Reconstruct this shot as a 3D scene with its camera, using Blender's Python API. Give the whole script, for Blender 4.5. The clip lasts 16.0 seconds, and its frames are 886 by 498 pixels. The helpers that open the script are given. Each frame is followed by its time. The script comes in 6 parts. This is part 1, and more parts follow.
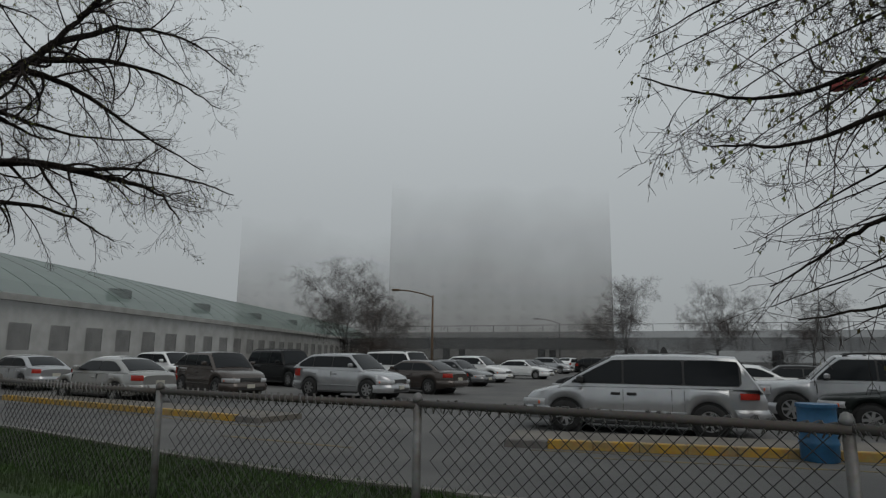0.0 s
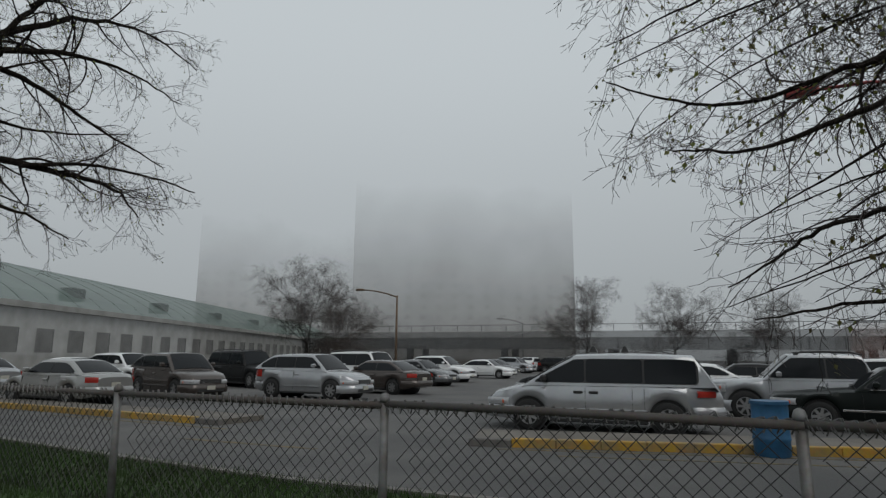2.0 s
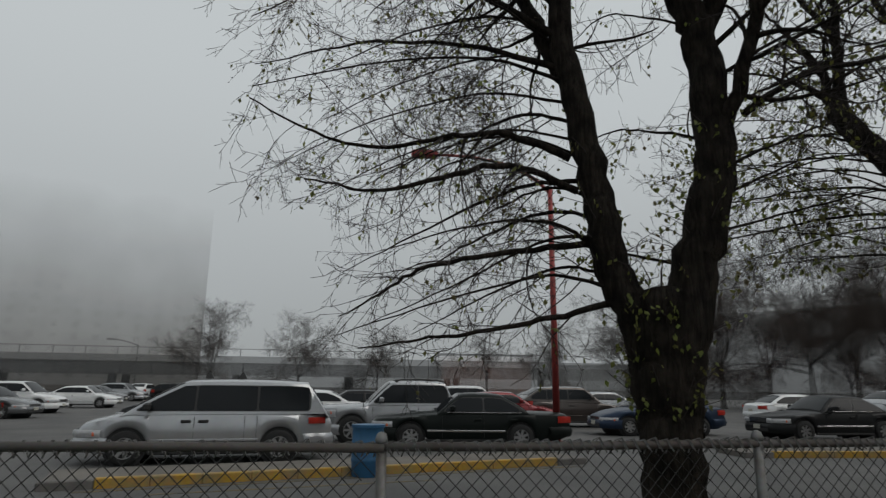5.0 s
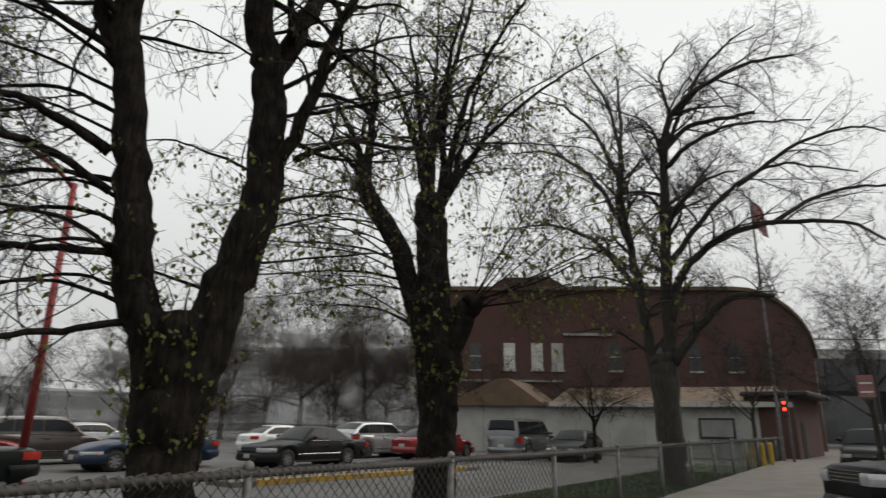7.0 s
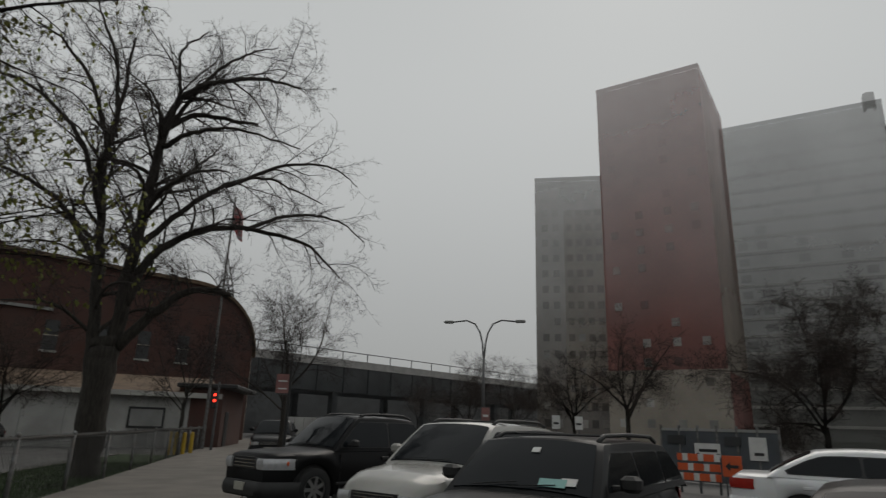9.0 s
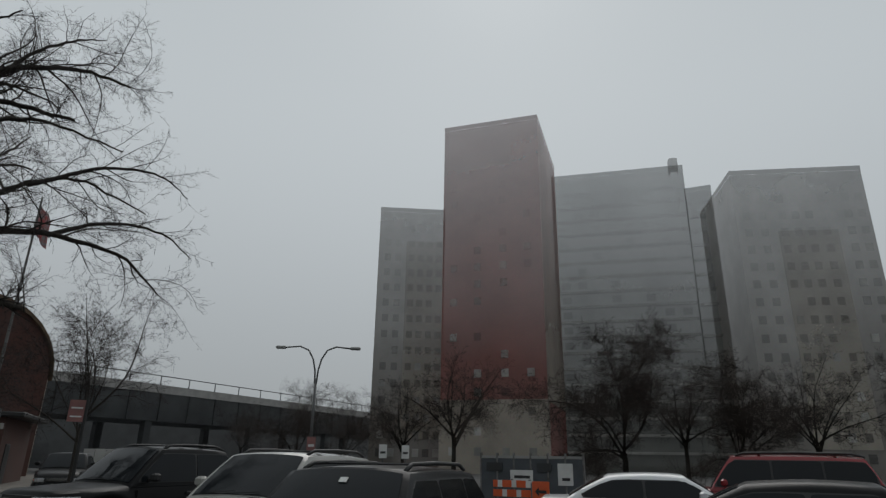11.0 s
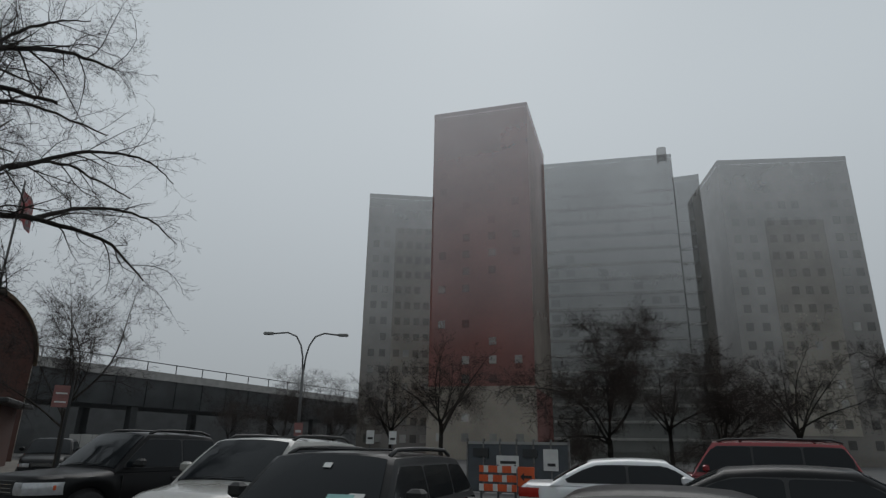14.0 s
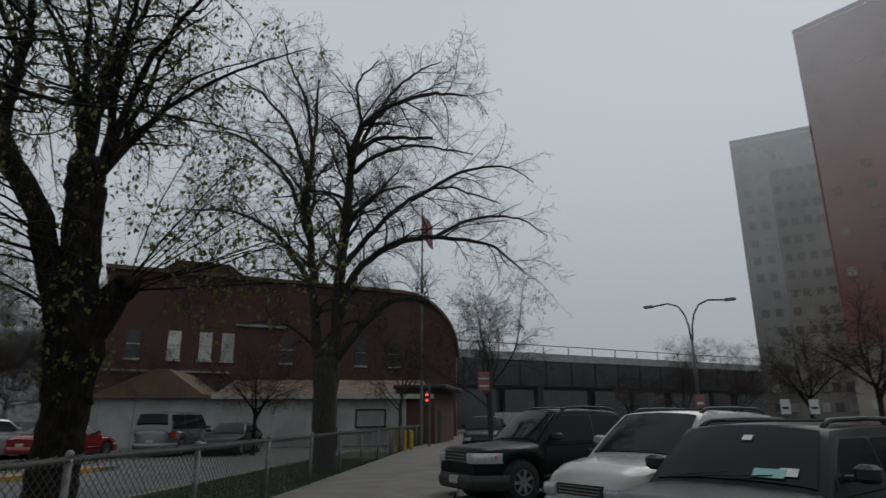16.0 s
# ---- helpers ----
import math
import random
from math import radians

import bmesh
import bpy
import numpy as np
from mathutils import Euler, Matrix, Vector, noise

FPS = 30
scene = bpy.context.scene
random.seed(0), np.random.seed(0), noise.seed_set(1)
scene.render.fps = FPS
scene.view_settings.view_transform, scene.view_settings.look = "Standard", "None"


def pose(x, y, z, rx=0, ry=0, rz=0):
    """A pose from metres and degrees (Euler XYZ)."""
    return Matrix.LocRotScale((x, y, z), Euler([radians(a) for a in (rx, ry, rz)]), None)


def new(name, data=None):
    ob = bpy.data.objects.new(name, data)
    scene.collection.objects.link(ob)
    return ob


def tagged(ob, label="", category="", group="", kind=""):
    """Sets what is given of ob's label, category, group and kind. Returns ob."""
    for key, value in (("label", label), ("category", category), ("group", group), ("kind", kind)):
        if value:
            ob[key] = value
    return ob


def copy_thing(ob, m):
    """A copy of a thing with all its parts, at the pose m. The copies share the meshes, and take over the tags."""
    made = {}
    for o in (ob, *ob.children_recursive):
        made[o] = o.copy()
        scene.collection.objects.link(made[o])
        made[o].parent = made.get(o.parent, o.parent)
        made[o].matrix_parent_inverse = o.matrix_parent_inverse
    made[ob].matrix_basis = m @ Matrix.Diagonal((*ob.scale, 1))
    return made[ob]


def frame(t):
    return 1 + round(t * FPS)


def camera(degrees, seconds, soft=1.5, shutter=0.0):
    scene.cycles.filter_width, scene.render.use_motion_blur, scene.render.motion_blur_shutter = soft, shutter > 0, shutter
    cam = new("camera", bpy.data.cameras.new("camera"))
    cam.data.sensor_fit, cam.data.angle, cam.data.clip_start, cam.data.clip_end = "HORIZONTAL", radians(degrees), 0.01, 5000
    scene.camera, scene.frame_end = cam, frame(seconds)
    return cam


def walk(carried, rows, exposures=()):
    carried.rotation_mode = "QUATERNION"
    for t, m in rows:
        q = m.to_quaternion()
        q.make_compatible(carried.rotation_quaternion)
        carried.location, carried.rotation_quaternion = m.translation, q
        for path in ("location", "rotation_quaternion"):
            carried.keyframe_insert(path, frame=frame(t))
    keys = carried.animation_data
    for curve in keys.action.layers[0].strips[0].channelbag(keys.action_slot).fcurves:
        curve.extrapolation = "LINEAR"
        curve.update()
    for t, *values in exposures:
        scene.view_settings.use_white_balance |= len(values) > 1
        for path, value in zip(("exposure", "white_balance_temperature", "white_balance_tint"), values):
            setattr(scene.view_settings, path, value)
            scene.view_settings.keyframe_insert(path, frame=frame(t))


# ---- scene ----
cam = camera(71.85, 16.0, soft=1.3, shutter=0.2)
PATH = [
    (0, pose(0.000, 0.000, 1.60, 100.02, 0.00, 0.00) @ pose(0, 0, 0, 0, 0, 0.72)),
    (0.5, pose(-0.008, -0.004, 1.60, 100.26, 0.00, -0.48) @ pose(0, 0, 0, 0, 0, 0.97)),
    (1, pose(-0.016, -0.008, 1.60, 100.08, 0.00, -1.12) @ pose(0, 0, 0, 0, 0, 0.80)),
    (1.5, pose(-0.024, -0.012, 1.60, 100.05, 0.00, -2.02) @ pose(0, 0, 0, 0, 0, 0.53)),
    (2, pose(-0.032, -0.016, 1.60, 100.05, 0.00, -3.40) @ pose(0, 0, 0, 0, 0, 0.48)),
    (2.5, pose(-0.040, -0.020, 1.60, 100.07, 0.00, -7.07) @ pose(0, 0, 0, 0, 0, 0.17)),
    (3, pose(0.002, -0.012, 1.60, 100.55, 0.00, -11.88) @ pose(0, 0, 0, 0, 0, 0.11)),
    (3.5, pose(0.043, -0.003, 1.60, 100.16, 0.00, -18.68) @ pose(0, 0, 0, 0, 0, 0.17)),
    (3.7, pose(0.060, 0.000, 1.60, 100.29, 0.00, -21.44) @ pose(0, 0, 0, 0, 0, 0.19)),
    (6, pose(0.260, 0.200, 1.60, 105.00, 0.00, -53.58) @ pose(0, 0, 0, 0, 0, 0.66)),
    (6.5, pose(0.280, 0.210, 1.60, 105.74, 0.00, -66.16) @ pose(0, 0, 0, 0, 0, 0.51)),
    (7, pose(0.300, 0.220, 1.60, 106.04, 0.00, -80.06) @ pose(0, 0, 0, 0, 0, 0.87)),
    (7.5, pose(0.320, 0.230, 1.60, 105.57, 0.00, -92.77) @ pose(0, 0, 0, 0, 0, 1.01)),
    (8, pose(0.327, 0.187, 1.60, 105.42, 0.00, -105.28) @ pose(0, 0, 0, 0, 0, 1.11)),
    (8.5, pose(0.333, 0.143, 1.60, 106.52, 0.00, -117.27) @ pose(0, 0, 0, 0, 0, 1.32)),
    (9, pose(0.340, 0.100, 1.60, 106.27, 0.00, -128.01) @ pose(0, 0, 0, 0, 0, 1.83)),
    (9.5, pose(0.311, 0.043, 1.60, 106.91, 0.00, -134.73) @ pose(0, 0, 0, 0, 0, 1.02)),
    (9.7, pose(0.300, 0.020, 1.60, 107.43, 0.00, -136.09) @ pose(0, 0, 0, 0, 0, 0.98)),
    (11.8, pose(0.140, -0.090, 1.60, 108.94, 0.00, -146.29) @ pose(0, 0, 0, 0, 0, 0.96)),
    (12, pose(0.141, -0.091, 1.60, 108.65, 0.00, -146.77) @ pose(0, 0, 0, 0, 0, 0.94)),
    (12.5, pose(0.145, -0.093, 1.60, 108.03, 0.00, -146.83) @ pose(0, 0, 0, 0, 0, 0.97)),
    (13, pose(0.149, -0.094, 1.60, 108.27, 0.00, -145.59) @ pose(0, 0, 0, 0, 0, 0.87)),
    (13.5, pose(0.153, -0.096, 1.60, 108.11, 0.00, -144.97) @ pose(0, 0, 0, 0, 0, 1.04)),
    (14, pose(0.156, -0.098, 1.60, 107.98, 0.00, -144.27) @ pose(0, 0, 0, 0, 0, 1.03)),
    (14.5, pose(0.160, -0.100, 1.60, 107.24, 0.00, -139.49) @ pose(0, 0, 0, 0, 0, 1.43)),
    (15, pose(0.160, -0.067, 1.60, 106.79, 0.00, -129.56) @ pose(0, 0, 0, 0, 0, 1.11)),
    (15.5, pose(0.160, -0.033, 1.60, 106.99, 0.00, -118.89) @ pose(0, 0, 0, 0, 0, 0.91)),
    (16, pose(0.160, 0.000, 1.60, 105.49, 0.00, -109.80) @ pose(0, 0, 0, 0, 0, -0.29)),
]
EXPOSURES = [(0.0, -0.1, 6600, 10), (1.0, 0.05, 6500, 10), (3.5, 0.05, 6600, 10), (5.8, 0.0, 6800, 11), (6.0, 0.12, 6850, 12), (6.5, 0.72, 7000, 13), (7.0, 0.72, 7050, 13), (7.5, 0.5, 7000, 13), (8.0, 0.22, 7000, 12), (8.5, -0.02, 6950, 12), (9.0, -0.12, 6950, 12), (9.7, -0.1, 6900, 11), (11.8, -0.1, 6400, 10),
             (14.5, -0.1, 6400, 10), (16.0, -0.08, 6400, 10)]
walk(cam, PATH, EXPOSURES)

# ---- light: a closed overcast sky, brighter overhead than at the horizon ----
FOG_COLOUR = (0.485, 0.53, 0.555, 1)
world = bpy.data.worlds.new("overcast")
scene.world = world
world.use_nodes = True
wt = world.node_tree
wt.nodes.clear()
w_out = wt.nodes.new("ShaderNodeOutputWorld")
w_bg = wt.nodes.new("ShaderNodeBackground")
w_sky = wt.nodes.new("ShaderNodeTexSky")
w_sky.sky_type = "NISHITA"
w_sky.sun_disc = False
w_sky.sun_elevation = math.radians(48)
w_sky.sun_rotation = math.radians(150)
w_grey = wt.nodes.new("ShaderNodeHueSaturation")
w_grey.inputs["Saturation"].default_value = 0.2
w_grey.inputs["Value"].default_value = 0.08
wt.links.new(w_sky.outputs[0], w_grey.inputs["Color"])
w_co = wt.nodes.new("ShaderNodeTexCoord")
w_xyz = wt.nodes.new("ShaderNodeSeparateXYZ")
wt.links.new(w_co.outputs["Generated"], w_xyz.inputs[0])
w_up = wt.nodes.new("ShaderNodeMapRange")
w_up.interpolation_type = "SMOOTHSTEP"
for key, value in (("From Min", -0.12), ("From Max", 0.55), ("To Min", 0.55), ("To Max", 1.12)):
    w_up.inputs[key].default_value = value
wt.links.new(w_xyz.outputs["Z"], w_up.inputs["Value"])
w_cloud = wt.nodes.new("ShaderNodeVectorMath")
w_cloud.operation = "SCALE"
w_cloud.inputs[0].default_value = FOG_COLOUR[:3]
wt.links.new(w_up.outputs["Result"], w_cloud.inputs["Scale"])
w_mix = wt.nodes.new("ShaderNodeMix")
w_mix.data_type = "RGBA"
w_mix.inputs[0].default_value = 0.88
wt.links.new(w_grey.outputs[0], w_mix.inputs[6])
wt.links.new(w_cloud.outputs[0], w_mix.inputs[7])
wt.links.new(w_mix.outputs[2], w_bg.inputs["Color"])
wt.links.new(w_bg.outputs[0], w_out.inputs["Surface"])
# the sun, spread wide by the cloud, in the direction that the sky names
sun_data = bpy.data.lights.new("sun", "SUN")
sun_data.energy = 0.9
sun_data.angle = math.radians(50)
sun_data.color = (1.0, 0.97, 0.93)
sun_lamp = bpy.data.objects.new("sun", sun_data)
scene.collection.objects.link(sun_lamp)
s_az, s_el = math.radians(150), math.radians(48)
sun_lamp.rotation_euler = Vector((math.sin(s_az) * math.cos(s_el), math.cos(s_az) * math.cos(s_el), math.sin(s_el))).to_track_quat("Z", "Y").to_euler()



# ---- materials ----
def mat(name, base, rough=0.7, metal=0.0, vary=0.25, scale=3.0, fine=40.0, bump=0.15, second=None, coat=0.0, by_object=0.0):
    """A surface with stains at one scale, grain at another and fine relief."""
    m = bpy.data.materials.new(name)
    m.use_nodes = True
    t = m.node_tree
    b = t.nodes["Principled BSDF"]
    geo = t.nodes.new("ShaderNodeNewGeometry")
    n1 = t.nodes.new("ShaderNodeTexNoise")
    n1.inputs["Scale"].default_value, n1.inputs["Detail"].default_value = scale, 6
    n2 = t.nodes.new("ShaderNodeTexNoise")
    n2.inputs["Scale"].default_value, n2.inputs["Detail"].default_value = fine, 3
    t.links.new(geo.outputs["Position"], n1.inputs["Vector"])
    t.links.new(geo.outputs["Position"], n2.inputs["Vector"])
    ramp = t.nodes.new("ShaderNodeValToRGB")
    ramp.color_ramp.elements[0].position, ramp.color_ramp.elements[1].position = 0.35, 0.65
    second = second or [c * (1 - vary) for c in base]
    ramp.color_ramp.elements[0].color = (*second, 1)
    ramp.color_ramp.elements[1].color = (*base, 1)
    t.links.new(n1.outputs["Fac"], ramp.inputs["Fac"])
    mix = t.nodes.new("ShaderNodeMix")
    mix.data_type, mix.blend_type = "RGBA", "MULTIPLY"
    mix.inputs["Factor"].default_value = vary
    t.links.new(ramp.outputs["Color"], mix.inputs["A"])
    t.links.new(n2.outputs["Color"], mix.inputs["B"])
    last = mix.outputs["Result"]
    if by_object:
        info = t.nodes.new("ShaderNodeObjectInfo")
        hsv = t.nodes.new("ShaderNodeHueSaturation")
        mr = t.nodes.new("ShaderNodeMapRange")
        mr.inputs["To Min"].default_value, mr.inputs["To Max"].default_value = 1 - by_object, 1 + by_object
        t.links.new(info.outputs["Random"], mr.inputs["Value"])
        t.links.new(mr.outputs["Result"], hsv.inputs["Value"])
        t.links.new(last, hsv.inputs["Color"])
        last = hsv.outputs["Color"]
    t.links.new(last, b.inputs["Base Color"])
    b.inputs["Roughness"].default_value, b.inputs["Metallic"].default_value = rough, metal
    b.inputs["Coat Weight"].default_value = coat
    b.inputs["Coat Roughness"].default_value = 0.08
    if bump:
        bp = t.nodes.new("ShaderNodeBump")
        bp.inputs["Strength"].default_value, bp.inputs["Distance"].default_value = bump, 0.02
        t.links.new(n2.outputs["Fac"], bp.inputs["Height"])
        t.links.new(bp.outputs["Normal"], b.inputs["Normal"])
    return m


def paint(name, base, rough=0.2, metal=0.3):
    """Car paint; dark paint is dull with road film."""
    m = mat(name, base, rough if base[0] > 0.05 else 0.32, metal, vary=0.12, scale=2.0, fine=9.0, bump=0.0, coat=0.35 if base[0] > 0.05 else 0.0)
    m.node_tree.nodes["Principled BSDF"].inputs["Specular IOR Level"].default_value = 0.5 if base[0] > 0.05 else 0.14
    return m


def lamp_mat(name, colour, strength):
    m = bpy.data.materials.new(name)
    m.use_nodes = True
    b = m.node_tree.nodes["Principled BSDF"]
    b.inputs["Base Color"].default_value = (*colour, 1)
    b.inputs["Emission Color"].default_value = (*colour, 1)
    b.inputs["Emission Strength"].default_value = strength
    return m


ASPHALT = mat("asphalt", (0.115, 0.112, 0.107), 0.8, vary=0.38, scale=0.45, fine=25, bump=0.35, second=(0.072, 0.071, 0.07))
CONCRETE = mat("concrete", (0.165, 0.15, 0.13), 0.85, vary=0.3, scale=1.2, fine=30, bump=0.2, by_object=0.08)
PALE_EDGE = mat("pale_edging", (0.23, 0.22, 0.20), 0.85, vary=0.35, scale=2, fine=20, bump=0.2)
GRASS = mat("grass", (0.031, 0.070, 0.010), 0.95, vary=0.4, scale=1.1, fine=30, bump=0.5, second=(0.022, 0.040, 0.009))
KERB = mat("yellow_kerb_paint", (0.52, 0.30, 0.03), 0.7, vary=0.45, scale=2.5, fine=14, bump=0.3, second=(0.30, 0.22, 0.10))
KERB_GREY = mat("bare_kerb", (0.17, 0.16, 0.15), 0.85, vary=0.3, scale=2.5, fine=20)
GALV = mat("galvanised_steel", (0.20, 0.205, 0.205), 0.6, 0.35, vary=0.3, scale=6, fine=40, bump=0.1, second=(0.11, 0.10, 0.09))
WIRE = mat("wire", (0.045, 0.045, 0.043), 0.6, 0.3, vary=0.3, scale=5, fine=30, bump=0)
RUST = mat("rusty_rail", (0.072, 0.060, 0.052), 0.8, 0.15, vary=0.45, scale=3, fine=40, second=(0.10, 0.095, 0.09))
BARK = mat("bark", (0.042, 0.035, 0.028), 0.95, vary=0.45, scale=6, fine=45, bump=0.9, second=(0.016, 0.014, 0.012))
def furrow(m, depth):
    """Upright ridges and cracks in the bark."""
    t = m.node_tree
    co, scale, ridges, bp = (t.nodes.new("ShaderNode" + k) for k in ("NewGeometry", "VectorMath", "TexNoise", "Bump"))
    scale.operation = "MULTIPLY"
    scale.inputs[1].default_value = (1, 1, 0.13)
    ridges.inputs["Scale"].default_value, ridges.inputs["Detail"].default_value, ridges.inputs["Roughness"].default_value = 26, 4, 0.65
    bp.inputs["Strength"].default_value, bp.inputs["Distance"].default_value = 1.0, depth
    t.links.new(co.outputs["Position"], scale.inputs[0])
    t.links.new(scale.outputs[0], ridges.inputs["Vector"])
    t.links.new(ridges.outputs["Fac"], bp.inputs["Height"])
    t.links.new(bp.outputs["Normal"], t.nodes["Principled BSDF"].inputs["Normal"])
    dark = t.nodes.new("ShaderNodeMix")
    dark.data_type, dark.blend_type = "RGBA", "MULTIPLY"
    dark.inputs["Factor"].default_value = 0.75
    crack = t.nodes.new("ShaderNodeValToRGB")
    crack.color_ramp.elements[0].position, crack.color_ramp.elements[0].color = 0.38, (0.25, 0.24, 0.23, 1)
    crack.color_ramp.elements[1].position = 0.6
    t.links.new(ridges.outputs["Fac"], crack.inputs["Fac"])
    base = t.nodes["Principled BSDF"].inputs["Base Color"]
    t.links.new(base.links[0].from_socket, dark.inputs["A"])
    t.links.new(crack.outputs["Color"], dark.inputs["B"])
    t.links.new(dark.outputs["Result"], base)


furrow(BARK, 0.05)
BARK.node_tree.nodes["Principled BSDF"].inputs["Specular IOR Level"].default_value = 0.1
BARK_PALE = mat("pale_bark", (0.060, 0.052, 0.043), 0.95, vary=0.45, scale=6, fine=45, bump=0.8, second=(0.05, 0.042, 0.034))
furrow(BARK_PALE, 0.05)
TWIG = mat("twig", (0.03, 0.022, 0.02), 0.9, vary=0.3, scale=4, fine=20, bump=0)
MARKING = mat("worn_yellow_marking", (0.20, 0.15, 0.06), 0.8, vary=0.6, scale=5, fine=20, bump=0.2, second=(0.07, 0.065, 0.055))
LEAF = mat("young_leaf", (0.19, 0.23, 0.045), 0.6, vary=0.4, scale=1.3, fine=6, bump=0, second=(0.10, 0.075, 0.03))
def translucent(m, share):
    """Thin leaves let light through."""
    t = m.node_tree
    out = next(n for n in t.nodes if n.type == "OUTPUT_MATERIAL")
    b = t.nodes["Principled BSDF"]
    through_leaf, mix = t.nodes.new("ShaderNodeBsdfTranslucent"), t.nodes.new("ShaderNodeMixShader")
    t.links.new(b.inputs["Base Color"].links[0].from_socket, through_leaf.inputs["Color"])
    mix.inputs[0].default_value = share
    t.links.new(b.outputs[0], mix.inputs[1])
    t.links.new(through_leaf.outputs[0], mix.inputs[2])
    t.links.new(mix.outputs[0], out.inputs["Surface"])


translucent(LEAF, 0.55)
BRICK = mat("dark_red_brick", (0.085, 0.036, 0.027), 0.9, vary=0.4, scale=0.6, fine=12, bump=0.3, second=(0.08, 0.042, 0.035))
BRICK_RED = mat("red_brick", (0.22, 0.080, 0.066), 0.9, vary=0.25, scale=0.15, fine=3, bump=0.2)
BRICK_TAN = mat("tan_brick", (0.42, 0.38, 0.32), 0.9, vary=0.25, scale=0.2, fine=4, bump=0.2)
BRICK_GREY = mat("grey_brown_brick", (0.175, 0.158, 0.138), 0.9, vary=0.25, scale=0.2, fine=4, bump=0.2)
PALE_BAND = mat("pale_concrete_band", (0.40, 0.39, 0.36), 0.9, vary=0.2, scale=0.5, fine=8)
WHITE_WALL = mat("white_painted_block", (0.40, 0.395, 0.375), 0.85, vary=0.25, scale=0.8, fine=16, bump=0.2, by_object=0.04)
GREEN_ROOF = mat("green_metal_roof", (0.075, 0.12, 0.098), 0.6, 0.1, vary=0.25, scale=0.3, fine=6, second=(0.06, 0.095, 0.08))
BROWN_ROOF = mat("brown_roof", (0.15, 0.098, 0.06), 0.85, vary=0.35, scale=1.5, fine=14)
STEEL_DARK = mat("dark_viaduct_steel", (0.07, 0.075, 0.078), 0.7, 0.2, vary=0.3, scale=0.5, fine=8)
STEEL_GREY = mat("grey_lamp_steel", (0.13, 0.13, 0.13), 0.5, 0.5, vary=0.2, scale=3, fine=20, bump=0)
RED_POLE = mat("red_pole_paint", (0.30, 0.035, 0.03), 0.55, 0.1, vary=0.3, scale=3, fine=20)
BARREL_BLUE = mat("blue_barrel_plastic", (0.025, 0.13, 0.27), 0.5, vary=0.3, scale=4, fine=25, bump=0.1)
BLACK = mat("black_plastic", (0.018, 0.018, 0.018), 0.55, vary=0.2, scale=5, fine=30, bump=0.05)
RUBBER = mat("tyre_rubber", (0.016, 0.016, 0.016), 0.85, vary=0.3, scale=8, fine=40)
RIM = mat("alloy_rim", (0.42, 0.42, 0.42), 0.35, 0.8, vary=0.15, scale=6, fine=20, bump=0)
CHROME = mat("chrome", (0.62, 0.62, 0.62), 0.18, 0.95, vary=0.1, scale=6, fine=20, bump=0)
GLASS = mat("dark_window_glass", (0.012, 0.014, 0.016), 0.06, 0.0, vary=0.1, scale=2, fine=8, bump=0)
GLASS.node_tree.nodes["Principled BSDF"].inputs["IOR"].default_value = 1.27
PANE = mat("building_window_pane", (0.035, 0.037, 0.038), 0.35, 0.0, vary=0.3, scale=0.4, fine=4, bump=0, by_object=0.5)
PANE_PALE = mat("pale_blind_window", (0.45, 0.44, 0.41), 0.4, 0.0, vary=0.3, scale=0.4, fine=4, bump=0, by_object=0.4)
HEAD = mat("headlight_lens", (0.55, 0.56, 0.57), 0.12, 0.3, vary=0.2, scale=12, fine=40, bump=0)
TAIL = mat("tail_light_lens", (0.42, 0.03, 0.02), 0.2, 0.0, vary=0.2, scale=8, fine=30, bump=0)
PLATE = mat("pale_plate", (0.45, 0.44, 0.38), 0.5, vary=0.15, scale=8, fine=40, bump=0)
ORANGE = mat("orange_plastic", (0.62, 0.10, 0.025), 0.5, vary=0.15, scale=3, fine=15, bump=0.05)
SIGN_RED = mat("faded_red_sign", (0.28, 0.12, 0.11), 0.5, vary=0.3, scale=3, fine=15, bump=0)
SIGN_WHITE = mat("white_sign", (0.62, 0.62, 0.60), 0.5, vary=0.15, scale=3, fine=15, bump=0)
BLUE_GREY = mat("blue_grey_site_panel", (0.075, 0.085, 0.095), 0.6, 0.1, vary=0.25, scale=1.5, fine=10)
YELLOW = mat("yellow_bollard_paint", (0.55, 0.36, 0.03), 0.6, vary=0.3, scale=4, fine=20)
RED_SIGNAL = lamp_mat("red_signal_light", (1.0, 0.04, 0.02), 3.0)
FLAG_CLOTH = mat("flag_cloth", (0.45, 0.10, 0.10), 0.8, vary=0.3, scale=4, fine=15, second=(0.32, 0.30, 0.30))
CONTAINER = mat("pale_cladding", (0.27, 0.27, 0.26), 0.7, vary=0.25, scale=1, fine=12)


# ---- painted fog haze: far surfaces made partly see-through, so the sky pales them ----
scene.cycles.transparent_max_bounces = 32


